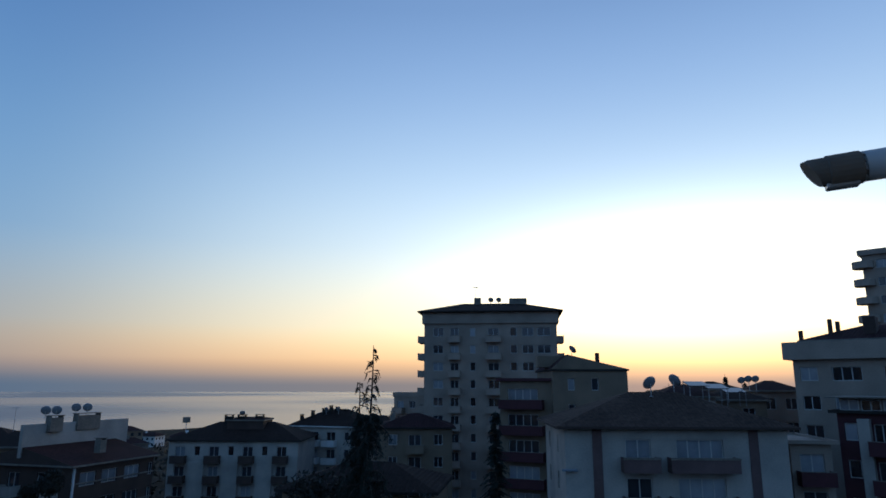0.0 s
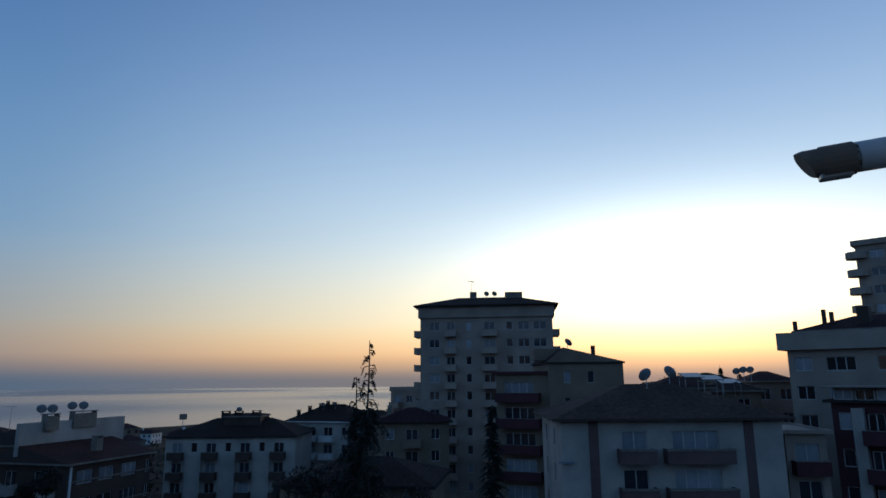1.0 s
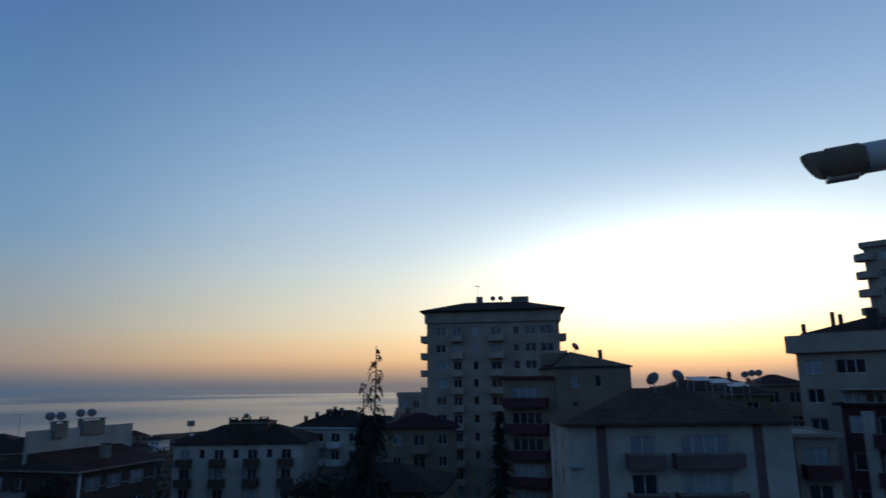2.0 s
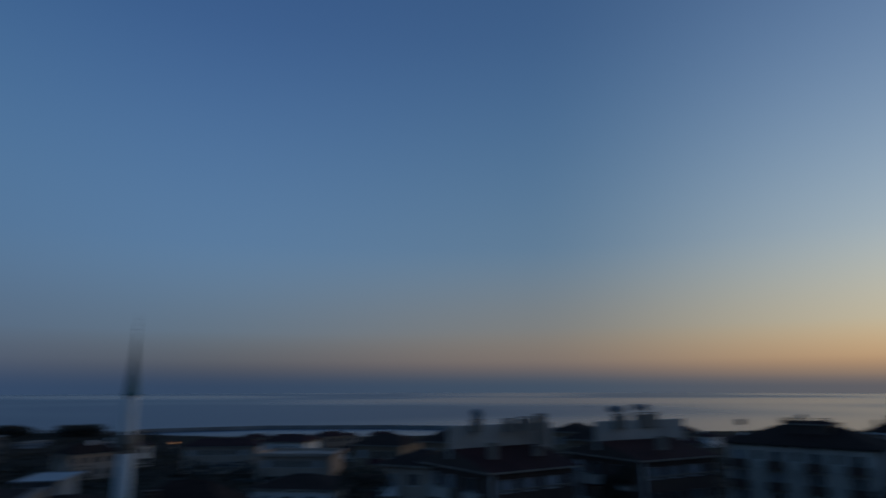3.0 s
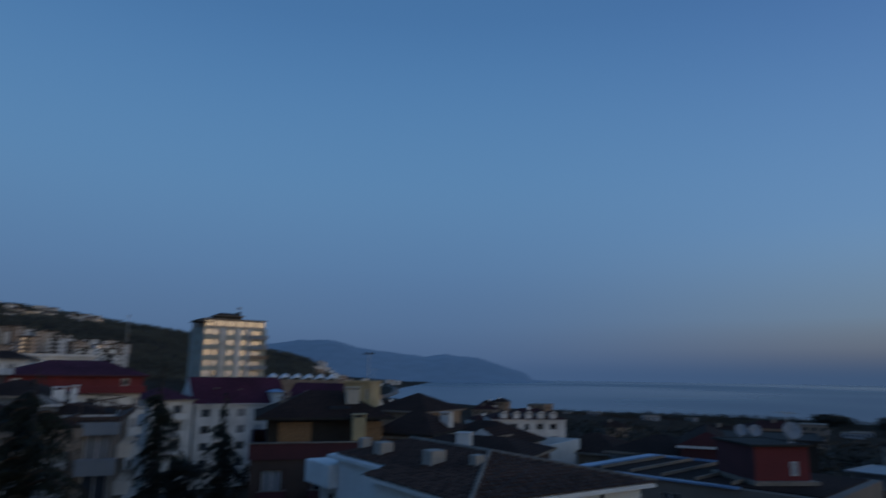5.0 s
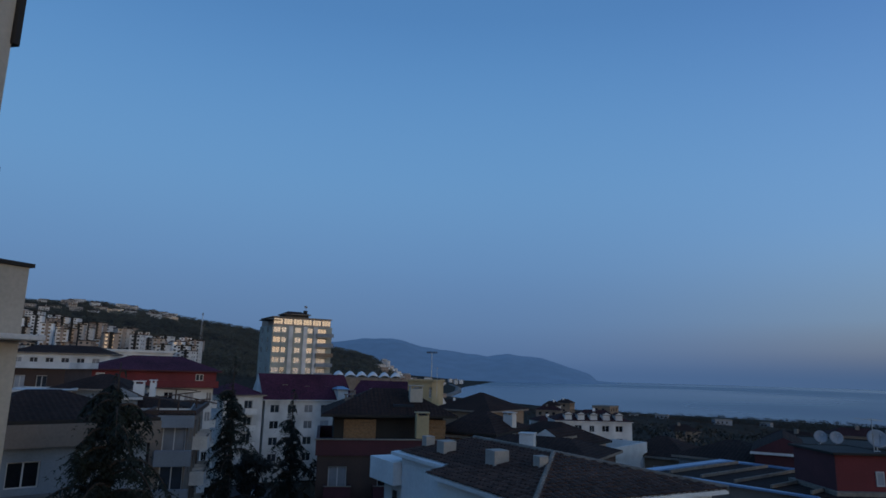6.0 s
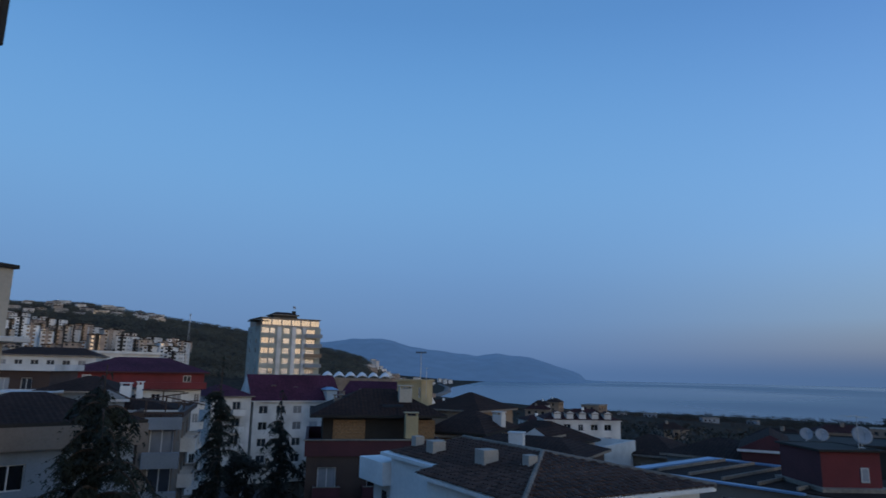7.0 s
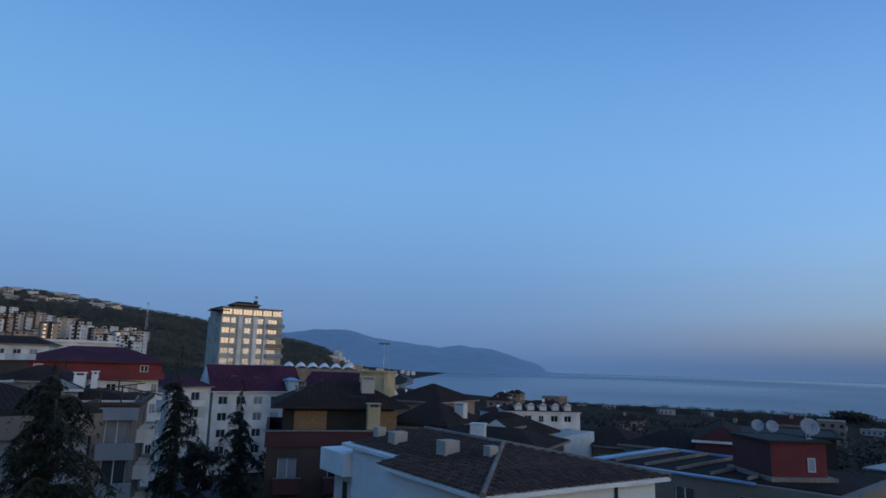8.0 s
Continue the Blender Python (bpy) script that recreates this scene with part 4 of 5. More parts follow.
# ---- the house with the blue roof edge and the red rooftop room ----
blue = house("apartment_building", "grey house with a blue metal roof edge", (96.9, 50), (78.4, 43), 11, up(50, -7.55), G - 3, M_BEIGE, cols=((3, "w", 1.3), (7, "w", 1.3), (11, "w", 1.3)), roof="none")
bw, bh = blue["w"], blue["h"]
for q in ((-0.5, bw * 0.7, -0.35, 0.1), (-0.5, bw * 0.6, 10.9, 11.5), (-0.5, 0.4, 0.1, 10.9)):
    block_part(blue, "eave", (*q, bh + 0.004, bh + 0.14), M_BLUEMETAL, "blue painted metal eaves")
for i in range(5):
    x = 1.6 + 2.3 * i
    bm = bmesh.new()
    box(bm, -0.06, 0.06, 0.0, 9.5, 0, 0.2)
    part("beam", bm, M_CONC, blue, m=Matrix.Translation((x, 0.7, bh + 0.1)))
bm = bmesh.new()
box(bm, 0.6, bw - 0.6, 0.6, 10.4, bh + 0.004, bh + 0.08)
part("roof_deck", bm, M_TILE, blue)
red = house("rooftop_room", "red painted rooftop room with a dark overhanging roof", (83.35, 46.5), (79.7, 48.4), 4.6, up(46.5, -5.25), up(46.5, -7.75), M_RED, cols=(), roof="flat", rise=0.14, over=0.25, trim=M_DARK, category="rooftop room")
put_window(red, Matrix.Translation((2.55, -0.06, 0.3)), 0.5, 0.85, 1, True)
bm = bmesh.new()
box(bm, -0.35, red["w"] + 0.35, -0.5, 4.9, -0.24, -0.0)
part("ledge", bm, M_CONC, red)
block_part(red, "side_wall", (-0.05, -0.004, 0, 4.6, 0, red["h"]), M_MAROON, "dark maroon side wall", 0)
dish(80.7, 49.2, up(46.5, -5.1), 1.15, 100, 25, 0.7)
antenna(80.9, 48.6, up(46.5, -5.1), 2.0, 20)
gable = house("house", "maroon house with a pale-edged gable", (88.7, 60), (84.6, 60), 9, up(60, -5.6), G - 5, M_MAROON, cols=(), roof="gable", along="y", rise=1.2, over=0.3, trim=M_WHITE, roofmat=M_TILE)
for az in (84.2, 83.2):
    dish(az, 62, up(62, -4.6), 1.0, 98, 22, 0.55)
house("house", "low dark house with a flat roof", (86, 64), (79, 64), 8, up(64, -4.75), G - 5, M_DARK, roof="flat", rise=0.2)
house("house", "low house with a pale tin roof", (77.0, 74), (74.7, 73), 6, up(73, -6.7), G - 5, M_BLUE, cols=((1.5, "w", 1.0),), roof="flat", rise=0.15, trim=M_DISH)
house("house", "brown house with small pale blue dormers", (99.0, 76), (93.6, 74), 10, up(75, -6.4), G - 5, M_OLIVE, cols=((1.6, "w", 1.2), (4.4, "w", 1.2)), rise=1.7, roofmat=M_TILE, curtain=0.8)
house("house", "grey-blue house with a shallow dark roof", (94.2, 64), (88.2, 62), 9, up(63, -6.3), G - 5, M_BLUE, cols=(), rise=1.3, roofmat=M_TILE)

# ---- houses towards the headland ----
gold = house("apartment_tower", "grey-green apartment tower with a glazed top floor", (128.35, 178), (123.35, 183), 13, up(179, 3.55), G - 4, material("grey_green_plaster", (0.36, 0.37, 0.33)),
             cols=((1.3, "w", 2.0), (3.2, "w", 1.3), (7.0, "w", 1.7), (10.3, "w", 1.6), (13.7, "b", 3.6)), left=((3, "w", 1.4), (9, "w", 1.4)), roof="none", sizes=(1.6, 1.5), balc=M_CREAM, curtain=0.62, fh=2.65, trim=M_DARK)
gw, gh = gold["w"], gold["h"]
for x in (4.4, 8.4, 11.3):
    block_part(gold, "pilaster", (x, x + 1.1, -0.3, -0.02, 0, gh - 0.1), M_WHITE, "pale vertical pilaster")
storey(gold, 0.3, gw - 0.3, 0.5, 12.5, gh + 0.004, gh + 2.1, M_GREY, M_CONC, 0.25, 0.35, 5, name="top_storey")
block_part(gold, "corner_canopy", (-2.2, 2.0, -0.2, 6.0, gh + 1.2, gh + 1.4), M_DARK)
storey(gold, 4.2, 10.8, 3.5, 9.0, gh + 2.3, gh + 3.2, M_DARK, M_TILE, 0.9, 0.5, 2.0, name="roof_hut")
for k in range(7):
    block_part(gold, "spandrel", (gw - 4.6, gw + 0.1, -1.35, -1.15, gh - 2.75 - 2.65 * k, gh - 1.75 - 2.65 * k), M_OLIVE if k % 3 == 2 else M_BLUE, "grey-green balcony front", 0)
for i in range(6):
    put_window(gold, Matrix.Translation((1.6 + (gw - 3.2) * i / 5, 0.42, gh + 0.3)), (gw - 3.2) / 5 - 0.25, 1.5, 3, False)
chimney(gold, 126.9, 186, gh + 23.2, up(186, 4.45), 1.6, 1.2, M_DARK, cap=False)
chimney(gold, 125.7, 186, gh + 23.2, up(186, 4.85), 0.9, 0.9, M_DARK, cap=False)
dish(125.7, 186, up(186, 4.85), 1.0, 150, 35, 0.9)
redb = house("apartment_building", "white apartment house with a red top floor and a purple roof", (141.7, 104), (132.7, 107), 13, up(105, -1.75), G - 3, M_WHITE, cols=tuple((1.8 + 2.9 * i, "w", 1.3) for i in range(6)),
             right=((3, "b", 3), (8, "b", 3)), roofmat=M_PURPLE, rise=2.1, inset=(7, 4.5), over=0.9, band=(2.2, M_RED, 0.25), balc=M_WHITE, trim=M_MAROON)
block_part(redb, "terrace_parapet", (-0.5, redb["w"] + 0.5, -1.0, -0.3, redb["h"] - 0.1, redb["h"] + 0.9), M_RED, "red terrace parapet")
for i, x in enumerate((1.2, 14.6)):
    put_window(redb, Matrix.Translation((x, -0.33, redb["h"] + 0.95)), 1.1, 0.95, 2, i == 0)
whiteb = house("apartment_building", "white apartment house with a steep purple roof", (128.5, 124), (121.5, 128), 12, up(124, -2.75), G, M_WHITE, cols=tuple((1.8 + 3.1 * i, "w", 1.6) for i in range(5)), roofmat=M_PURPLE, rise=4.6, inset=0, roof="gable", fh=2.85, trim=M_WHITE, curtain=0.1)
house("apartment_building", "white wing of the apartment house with balconies", (131.8, 121), (128.7, 124), 10, up(122, -2.4), G, M_WHITE, cols=((1.5, "w", 1.4), (4.6, "b", 2.2)), roofmat=M_PURPLE, rise=1.9, fh=2.85, balc=M_WHITE, curtain=0.2)
pur = house("apartment_building", "long apartment house with a dark purple roof", (121.6, 118), (115.4, 112), 10, up(115, -2.9), G, M_WHITE, cols=tuple((1.8 + 3.0 * i, "w", 1.4) for i in range(5)), roofmat=M_PURPLE, rise=3.7, roof="gable", trim=M_WHITE)
for az, d, el in ((127.0, 128, -1.5), (125.2, 129, -1.6), (123.6, 130, -1.6), (121.3, 118, -1.9), (119.6, 117, -1.7)):
    chimney(whiteb if az > 122 else pur, az, d, up(d, el) - 1.3, up(d, el), 0.8, 0.7, M_BEIGE)
storey(whiteb, 13.2, 15.2, -0.7, 3, whiteb["h"] + 0.2, whiteb["h"] + 2.0, M_WHITE, M_BLUEMETAL, 0.5, 0.3, 0.8, name="dormer")
yel = house("house", "yellow rendered house with a flat roof", (116.6, 92), (114.5, 91), 6, up(91, -0.9), G, M_YELLOW, cols=((1.2, "w", 0.9), (3.2, "w", 0.9)), roof="flat", rise=0.25, over=0.2)
nleft = house("apartment_building", "beige apartment house with a low brown roof", (148.5, 43), (137.2, 45), 10, up(44, -6.05), G, M_BLUE, cols=((6.6, "w", 2.2), (2.5, "w", 1.6)), rise=1.5, inset=(3.5, 4.5), over=0.5, band=(1.25, M_BEIGE, 0.55), balc=M_BEIGE, trim=M_DARK, roofmat=M_TILE)
for k in range(3):
    block_part(nleft, "spandrel", (-0.4, 5.2, -0.9, -0.02, nleft["h"] - 3.6 - 2.9 * k, nleft["h"] - 2.5 - 2.9 * k), M_BEIGE, "beige rendered spandrel")
chimney(nleft, 143.0, 50, up(50, -3.0) - 0.5, up(50, -2.4), 0.8, 0.7, M_BEIGE)
bay = house("apartment_building", "apartment house with pale blue bay windows and white balconies", (137.0, 56.8), (134.3, 56.5), 14, up(57, -3.9), G, M_BEIGE, cols=((1.7, "d", 1.9),), right=((2.5, "n", 1.0), (6, "b", 2.4), (10.5, "b", 2.4)), roof="flat", rise=0.4, balc=M_WHITE, trim=M_BROWN, curtain=0.2)
for k in range(5):
    block_part(bay, "bay_panel", (0.4, 3.1, -0.5, -0.02, bay["h"] - 3.35 - 2.9 * k + 2.4, bay["h"] - 3.35 - 2.9 * k + 3.6), M_BLUE, "pale blue bay spandrel")
lowh = house("house", "low house with a small pale dormer gable", (143.0, 62), (134.8, 61), 8, up(62, -3.5), G, M_BROWN, roof="hip", rise=1.0, roofmat=M_TILE, over=0.6, trim=M_WHITE)
for az, el, w in ((138.2, -1.55, 0.9), (137.2, -1.45, 0.5)):
    chimney(lowh, az, 64.5, up(64.5, -3.2), up(64.5, el), w, 0.7, M_CLEAN)
for i, (x, z, tilt) in enumerate(((0.2, 0.75, 6), (1.5, 1.05, -9), (2.8, 0.6, 12), (0.9, 1.35, 3), (2.1, 0.35, -4))):
    bm = bmesh.new()
    box(bm, -1.7, 1.7, -0.14, 0.14, 0, 0.09, bevel=0.01)
    part("roof_timber", bm, M_BROWN, bay, "dark weathered roof timber", m=Matrix.Translation((x, 1.2 + 1.5 * i, bay["h"] + 0.4 + z)) @ Matrix.Rotation(radians(tilt), 4, "Y") @ Matrix.Rotation(radians(9 * i - 15), 4, "Z"))
    block_part(bay, "post", (x - 0.06, x + 0.06, 1.15 + 1.5 * i, 1.27 + 1.5 * i, bay["h"] + 0.1, bay["h"] + 0.4 + z), M_BROWN)
dg = house("rooftop_room", "small pale gabled roof dormer", (140.6, 60), (138.2, 60), 3, up(60, -2.75), up(60, -3.6), M_BLUE, roof="gable", along="y", rise=0.75, over=0.35, roofmat=M_TILE, trim=M_WHITE, category="rooftop room")
house("apartment_building", "brown clad apartment block with white windows", (147.0, 86), (143.4, 84), 9, up(85, -0.5), G, M_BROWN, cols=((1.2, "w", 1.1), (3.4, "w", 1.1)), roof="flat", rise=0.7, trim=M_WHITE)
house("house", "white house with blue balcony and dark hipped roof", (144.0, 80), (139.0, 78), 9, up(79, -2.1), G, M_BLUE, cols=((1.8, "b", 2.6), (4.8, "w", 1.2)), rise=1.5, balc=M_BLUE, roofmat=M_TILE)
house("house", "white house with tall windows", (147.0, 74), (143.6, 73), 8, up(73.5, -2.2), G, M_WHITE, cols=((1.2, "w", 1.0), (3.0, "w", 1.0)), roof="flat", rise=0.2)
house("apartment_building", "white apartment block with dark gabled roof", (147.2, 150), (140.5, 146), 12, up(148, 0.6), G, M_WHITE, cols=tuple((1.8 + 2.7 * i, "w", 1.4) for i in range(6)), rise=1.6, inset=4, roofmat=M_TILE)
house("apartment_building", "white apartment block with flat roof", (141.5, 170), (136.0, 172), 12, up(170, 0.9), G, M_WHITE, cols=tuple((1.8 + 2.7 * i, "w", 1.4) for i in range(6)), roof="flat", rise=0.6)
brown = house("apartment_building", "brown apartment house with a timber-clad roof storey", (124.0, 52.5), (112.7, 53.5), 13, up(54, -6.9), G, M_BROWN, cols=((1.6, "b", 2.0), (5.5, "b", 2.4)), left=((3, "w", 1.3), (8, "w", 1.3)), roof="flat", rise=1.15, balc=M_MAROON, trim=M_MAROON, over=0.15)
bz = brown["h"]
block_part(brown, "coping", (-0.25, brown["w"] + 0.25, -0.28, 0.2, bz + 1.16, bz + 1.24), M_CONC, "pale stone coping")
storey(brown, 1.2, brown["w"] - 0.3, 2.6, 11, bz + 0.11, bz + 2.75, M_DARK, M_TILE, 2.0, 1.1, (4.5, 4.0), trim=M_DARK)
for i, (a, b) in enumerate(((2.0, 4.6), (8.6, 10.4))):
    for k in range(9):
        block_part(brown, "plank", (a, b, 2.5, 2.6, bz + 0.3 + 0.25 * k, bz + 0.3 + 0.25 * k + 0.235), M_WOOD, "varnished pine plank", 0.008)
for az, d, el0, el1, w, mat in ((115.9, 57.5, -3.6, -1.5, 1.1, M_CREAM), (115.3, 53.6, -5.6, -3.75, 1.0, M_YELLOW), (121.6, 58.5, -4.0, -2.35, 0.7, M_BEIGE)):
    chimney(brown, az, d, up(d, el0), up(d, el1), w, 0.9, mat)
block_part(brown, "skylight", (6.0, 7.8, 3.0, 4.2, bz + 3.5, bz + 3.75), M_GLASS, "flat glass roof light")
hip2 = house("house", "dark tile-roofed house with timber-striped wall", (113.6, 61), (109.2, 59), 9, up(60, -5.2), G, M_WOOD, cols=((2.4, "n", 0.8),), rise=1.7, inset=(2, 3), roofmat=M_TILE, trim=M_DARK)
for k in range(4):
    block_part(hip2, "white_band", (0.1, hip2["w"] - 0.1, -0.05, 0.0, hip2["h"] - 0.35 - 0.5 * k, hip2["h"] - 0.12 - 0.5 * k), M_WHITE, "", 0.0)
house("house", "house with a dark peaked roof beyond", (114.0, 84), (109.6, 80), 9, up(82, -3.3), G, M_OLIVE, rise=2.0, inset=4, roofmat=M_TILE)
d2 = house("house", "house with a black tile roof and round-arched dormer", (109.8, 66), (103.4, 62), 10, up(64, -6.0), G, M_GREY, cols=((6.2, "w", 1.0),), rise=1.9, inset=(4, 3), roofmat=M_TILE, trim=M_DARK)
chimney(d2, 107.8, 64, up(64, -5.2), up(64, -3.5), 1.0, 0.8, M_WHITE)
storey(d2, 6.0, 7.8, -0.5, 3, d2["h"] - 0.6, d2["h"] + 0.9, M_WHITE, M_TILE, 0.7, 0.3, 0, along="y", name="dormer")
wbox = house("house", "white flat-roofed house with a roof terrace", (102.7, 70), (99.1, 68), 8, up(69, -6.6), G - 3, M_WHITE, cols=((2.6, "d", 1.5),), roof="flat", rise=1.1, over=0.12)
wt = thing("ventilation_shaft", Matrix.Translation(P(106.3, 51, z=up(51, -6.75))) @ Matrix.Rotation(radians(96), 4, "Z"), "white boxed ventilation shaft on a dark roof", "ventilation shaft")
bm = bmesh.new()
box(bm, -0.55, 0.55, -0.5, 0.5, -0.3, 1.58, bevel=0.03)
part("casing", bm, M_WHITE, wt)
bm = bmesh.new()
box(bm, -0.62, 0.62, -0.57, 0.57, 1.58, 1.68, bevel=0.02)
part("cap", bm, M_WHITE, wt)
house("house", "low dark roof between the houses", (112.0, 54), (101.5, 50), 8, up(51, -7.0), G, M_BROWN, rise=1.1, inset=3, roofmat=M_TILE)
whb = house("apartment_building", "white apartment house with a red dormered roof", (103.9, 160), (97.75, 164), 12, up(161, -3.85), G - 12, M_WHITE, cols=tuple((2 + 3.2 * i, "b" if i == 2 else "w", 1.7) for i in range(5)), roofmat=M_TILER, rise=1.5, inset=3, over=0.3, balc=M_WHITE, trim=M_WHITE, curtain=0.1)
for i in range(5):
    storey(whb, 2.2 + 3.0 * i, 3.8 + 3.0 * i, 0.6, 3.5, whb["h"] + 0.3, whb["h"] + 1.5, M_WHITE, M_TILER, 0.5, 0.15, 0, along="y", name="dormer")
lb = house("apartment_building", "pale apartment building with dark window boxes", (153, 21), (146.6, 22.5), 8, up(22, 7.0), G, M_CREAM, roof="flat", rise=0.12, over=0.1, right=((1.2, "w", 1.3),), trim=M_DARK)
for el0, el1 in ((5.9, 6.9), (4.6, 5.4)):
    block_part(lb, "window_box", (lb["w"] + 0.003, lb["w"] + 0.12, 0.2, 1.4, up(22.5, el0) - G, up(22.5, el1) - G), M_DARK)
block_part(lb, "balcony_slab", (0, lb["w"] + 0.15, -0.9, 0.0, up(22, 1.5) - G, up(22, 1.9) - G), M_WHITE)
lb2 = house("apartment_building", "tall pale building with dark shutter boxes", (158, 12.5), (149.9, 14), 6, 68, G, M_CREAM, roof="flat", rise=0.2)
for el0, el1 in ((22.7, 30), (11.5, 14.0)):
    block_part(lb2, "shutter_box", (lb2["w"] - 0.03, lb2["w"] + 0.13, -0.08, 1.0, up(14, el0) - G, up(14, el1) - G), M_DARK, "dark shutter box")

# ---- the near house with the tiled roof ----
near = house("apartment_building", "white house with a brown clay tile roof and chimneys", (118.4, 41.76), (105.6, 28.3), 10.5, 39.55, G, M_CLEAN, roof="none", back=1.3, cols=((2.4, "w", 1.0),))
nw, nh = near["w"], near["h"]
RISE, CUT_X, CUT_Y = 1.15, 6.6, 0.7
RUN = 5.8


def slope_z(y):
    return nh + 0.2 + RISE * (y + 0.55) / RUN


bm = bmesh.new()
ra, rb = (2.0, 5.25, slope_z(5.25)), (nw - 5.5, 5.25, slope_z(5.25))
for poly in (((-0.55, CUT_Y, slope_z(CUT_Y)), (CUT_X, CUT_Y, slope_z(CUT_Y)), (CUT_X, -0.55, nh + 0.2), (nw + 0.55, -0.55, nh + 0.2), rb, ra),
             ((nw + 0.55, -0.55, nh + 0.2), (nw + 0.55, 11.05, nh + 0.2), rb), ((nw + 0.55, 11.05, nh + 0.2), (-0.55, 11.05, nh + 0.2), ra, rb),
             ((-0.55, 11.05, nh + 0.2), (-0.55, CUT_Y, slope_z(CUT_Y)), ra)):
    bm.faces.new([bm.verts.new(p) for p in poly])
bmesh.ops.remove_doubles(bm, verts=bm.verts[:], dist=0.001)
ex = bmesh.ops.extrude_face_region(bm, geom=bm.faces[:])
for v in ex["geom"]:
    if isinstance(v, bmesh.types.BMVert):
        v.co.z -= 0.2
bmesh.ops.recalc_face_normals(bm, faces=bm.faces[:])
part("roof", bm, M_CLEAN, near, "white painted eaves under the tiles")
block_part(near, "front_wing", (CUT_X + 0.4, nw, 0.0, 1.3, 0, nh - 0.004), M_CLEAN, "white rendered front wing")
block_part(near, "gable_wall", (0.3, CUT_X, 1.06, 1.29, nh - 2.6, slope_z(1.06) - 0.22), M_CLEAN, "white rendered wall under the eaves")


def tiled_slope(ob, corners, rows_n, stuff_from, tile_mesh, course, skip=None):
    """Courses of single clay tiles on a slope whose eave runs a to b and whose top runs d to c (a point for a hip end)."""
    a, b, c, d = [Vector(p) for p in corners]
    up_dir = ((c + d) / 2 - (a + b) / 2)
    n = (b - a).cross(up_dir).normalized()
    ud = n.cross((b - a).normalized()).normalized()
    x = (b - a).normalized()
    rest = bmesh.new()
    count = 0
    for r in range(rows_n):
        f = r / rows_n
        p, q = a.lerp(d, f), b.lerp(c, f)
        ln = (q - p).length
        k = max(1, int(ln / course))
        for i in range(k):
            spot = p + (q - p) * ((i + 0.5) / k)
            if skip and skip(spot):
                continue
            o = spot + n * (0.03 + 0.006 * ((i * 7 + r * 3) % 5))
            m = Matrix((x, ud, n)).transposed().to_4x4()
            m.translation = o
            if count < stuff_from:
                part("tile", tile_mesh, None, ob, m=m)
            else:
                vs = [rest.verts.new(m @ v.co) for v in tile_mesh.vertices]
                for poly in tile_mesh.polygons:
                    rest.faces.new([vs[j] for j in poly.vertices])
            count += 1
    return rest


def tile_mesh_of(w, l):
    bm = bmesh.new()
    xs = [(-w / 2, 0.0), (-w / 4, 0.045), (0, 0.06), (w / 4, 0.045), (w / 2, 0.0)]
    lo = [bm.verts.new((x, -0.03, z + 0.035)) for x, z in xs]
    hi = [bm.verts.new((x, l, z)) for x, z in xs]
    fl = [bm.verts.new((x, -0.03, z - 0.02)) for x, z in xs]
    for i in range(4):
        bm.faces.new((lo[i], lo[i + 1], hi[i + 1], hi[i]))
        bm.faces.new((fl[i], fl[i + 1], lo[i + 1], lo[i]))
    return mesh_of(bm, "tile", M_NEARTILE)


TILE = tile_mesh_of(0.34, 0.46)
e0, e1, e2, e3 = (-0.55, -0.55, nh + 0.21), (nw + 0.55, -0.55, nh + 0.21), (nw + 0.55, 11.05, nh + 0.21), (-0.55, 11.05, nh + 0.21)
r0, r1 = (2.0, 5.25, nh + 0.21 + RISE), (nw - 5.5, 5.25, nh + 0.21 + RISE)
rest = tiled_slope(near, (e0, e1, r1, r0), 15, 150, TILE, 0.36, lambda p: p.x < CUT_X and p.y < CUT_Y)
part("tiles", rest, M_NEARTILE, near)["kind"] = "stuff"
rest = tiled_slope(near, (e1, e2, r1, r1), 15, 150, TILE, 0.36)
part("tiles", rest, M_NEARTILE, near)["kind"] = "stuff"
for p, q in ((e1, r1), (r0, r1), (e2, r1)):
    p, q = Vector(p), Vector(q)
    n = int((q - p).length / 0.42)
    bm = bmesh.new()
    for i in range(n):
        a, b = p.lerp(q, i / n), p.lerp(q, (i + 1.06) / n)
        tube(bm, a + Vector((0, 0, 0.05)), b + Vector((0, 0, 0.07)), 0.15, 0.12, 8)
    part("ridge_tiles", bm, M_CONC, near, "pale mortared ridge tiles")["kind"] = "stuff"
for az, d, el0, el1, w in ((113.15, 39.47, -6.9, -5.75, 0.85), (108.85, 35.1, -7.75, -6.35, 0.9), (105.2, 33.53, -7.75, -6.7, 0.55), (114.7, 42.15, -6.35, -5.4, 0.6)):
    chimney(near, az, d, up(d, el0) - 0.3, up(d, el1), w, w, M_SHADEDWHITE, cap=False)
block_part(near, "fascia", (-3.4, 0.28, 0.5, 2.6, nh - 1.5, nh - 0.12), M_CLEAN, "pale rendered fascia panel")
block_part(near, "side_wing", (-3.2, -0.004, 1.5, 8.0, 0, nh - 1.51), M_WHITE, "pale rendered side wing")
put_window(near, Matrix.Translation((-1.4, 1.43, nh - 3.3)), 0.9, 1.3, 1, False)
block_part(near, "downpipe", (nw + 0.02, nw + 0.12, 7.6, 7.75, 0, nh - 0.1), M_DARK)

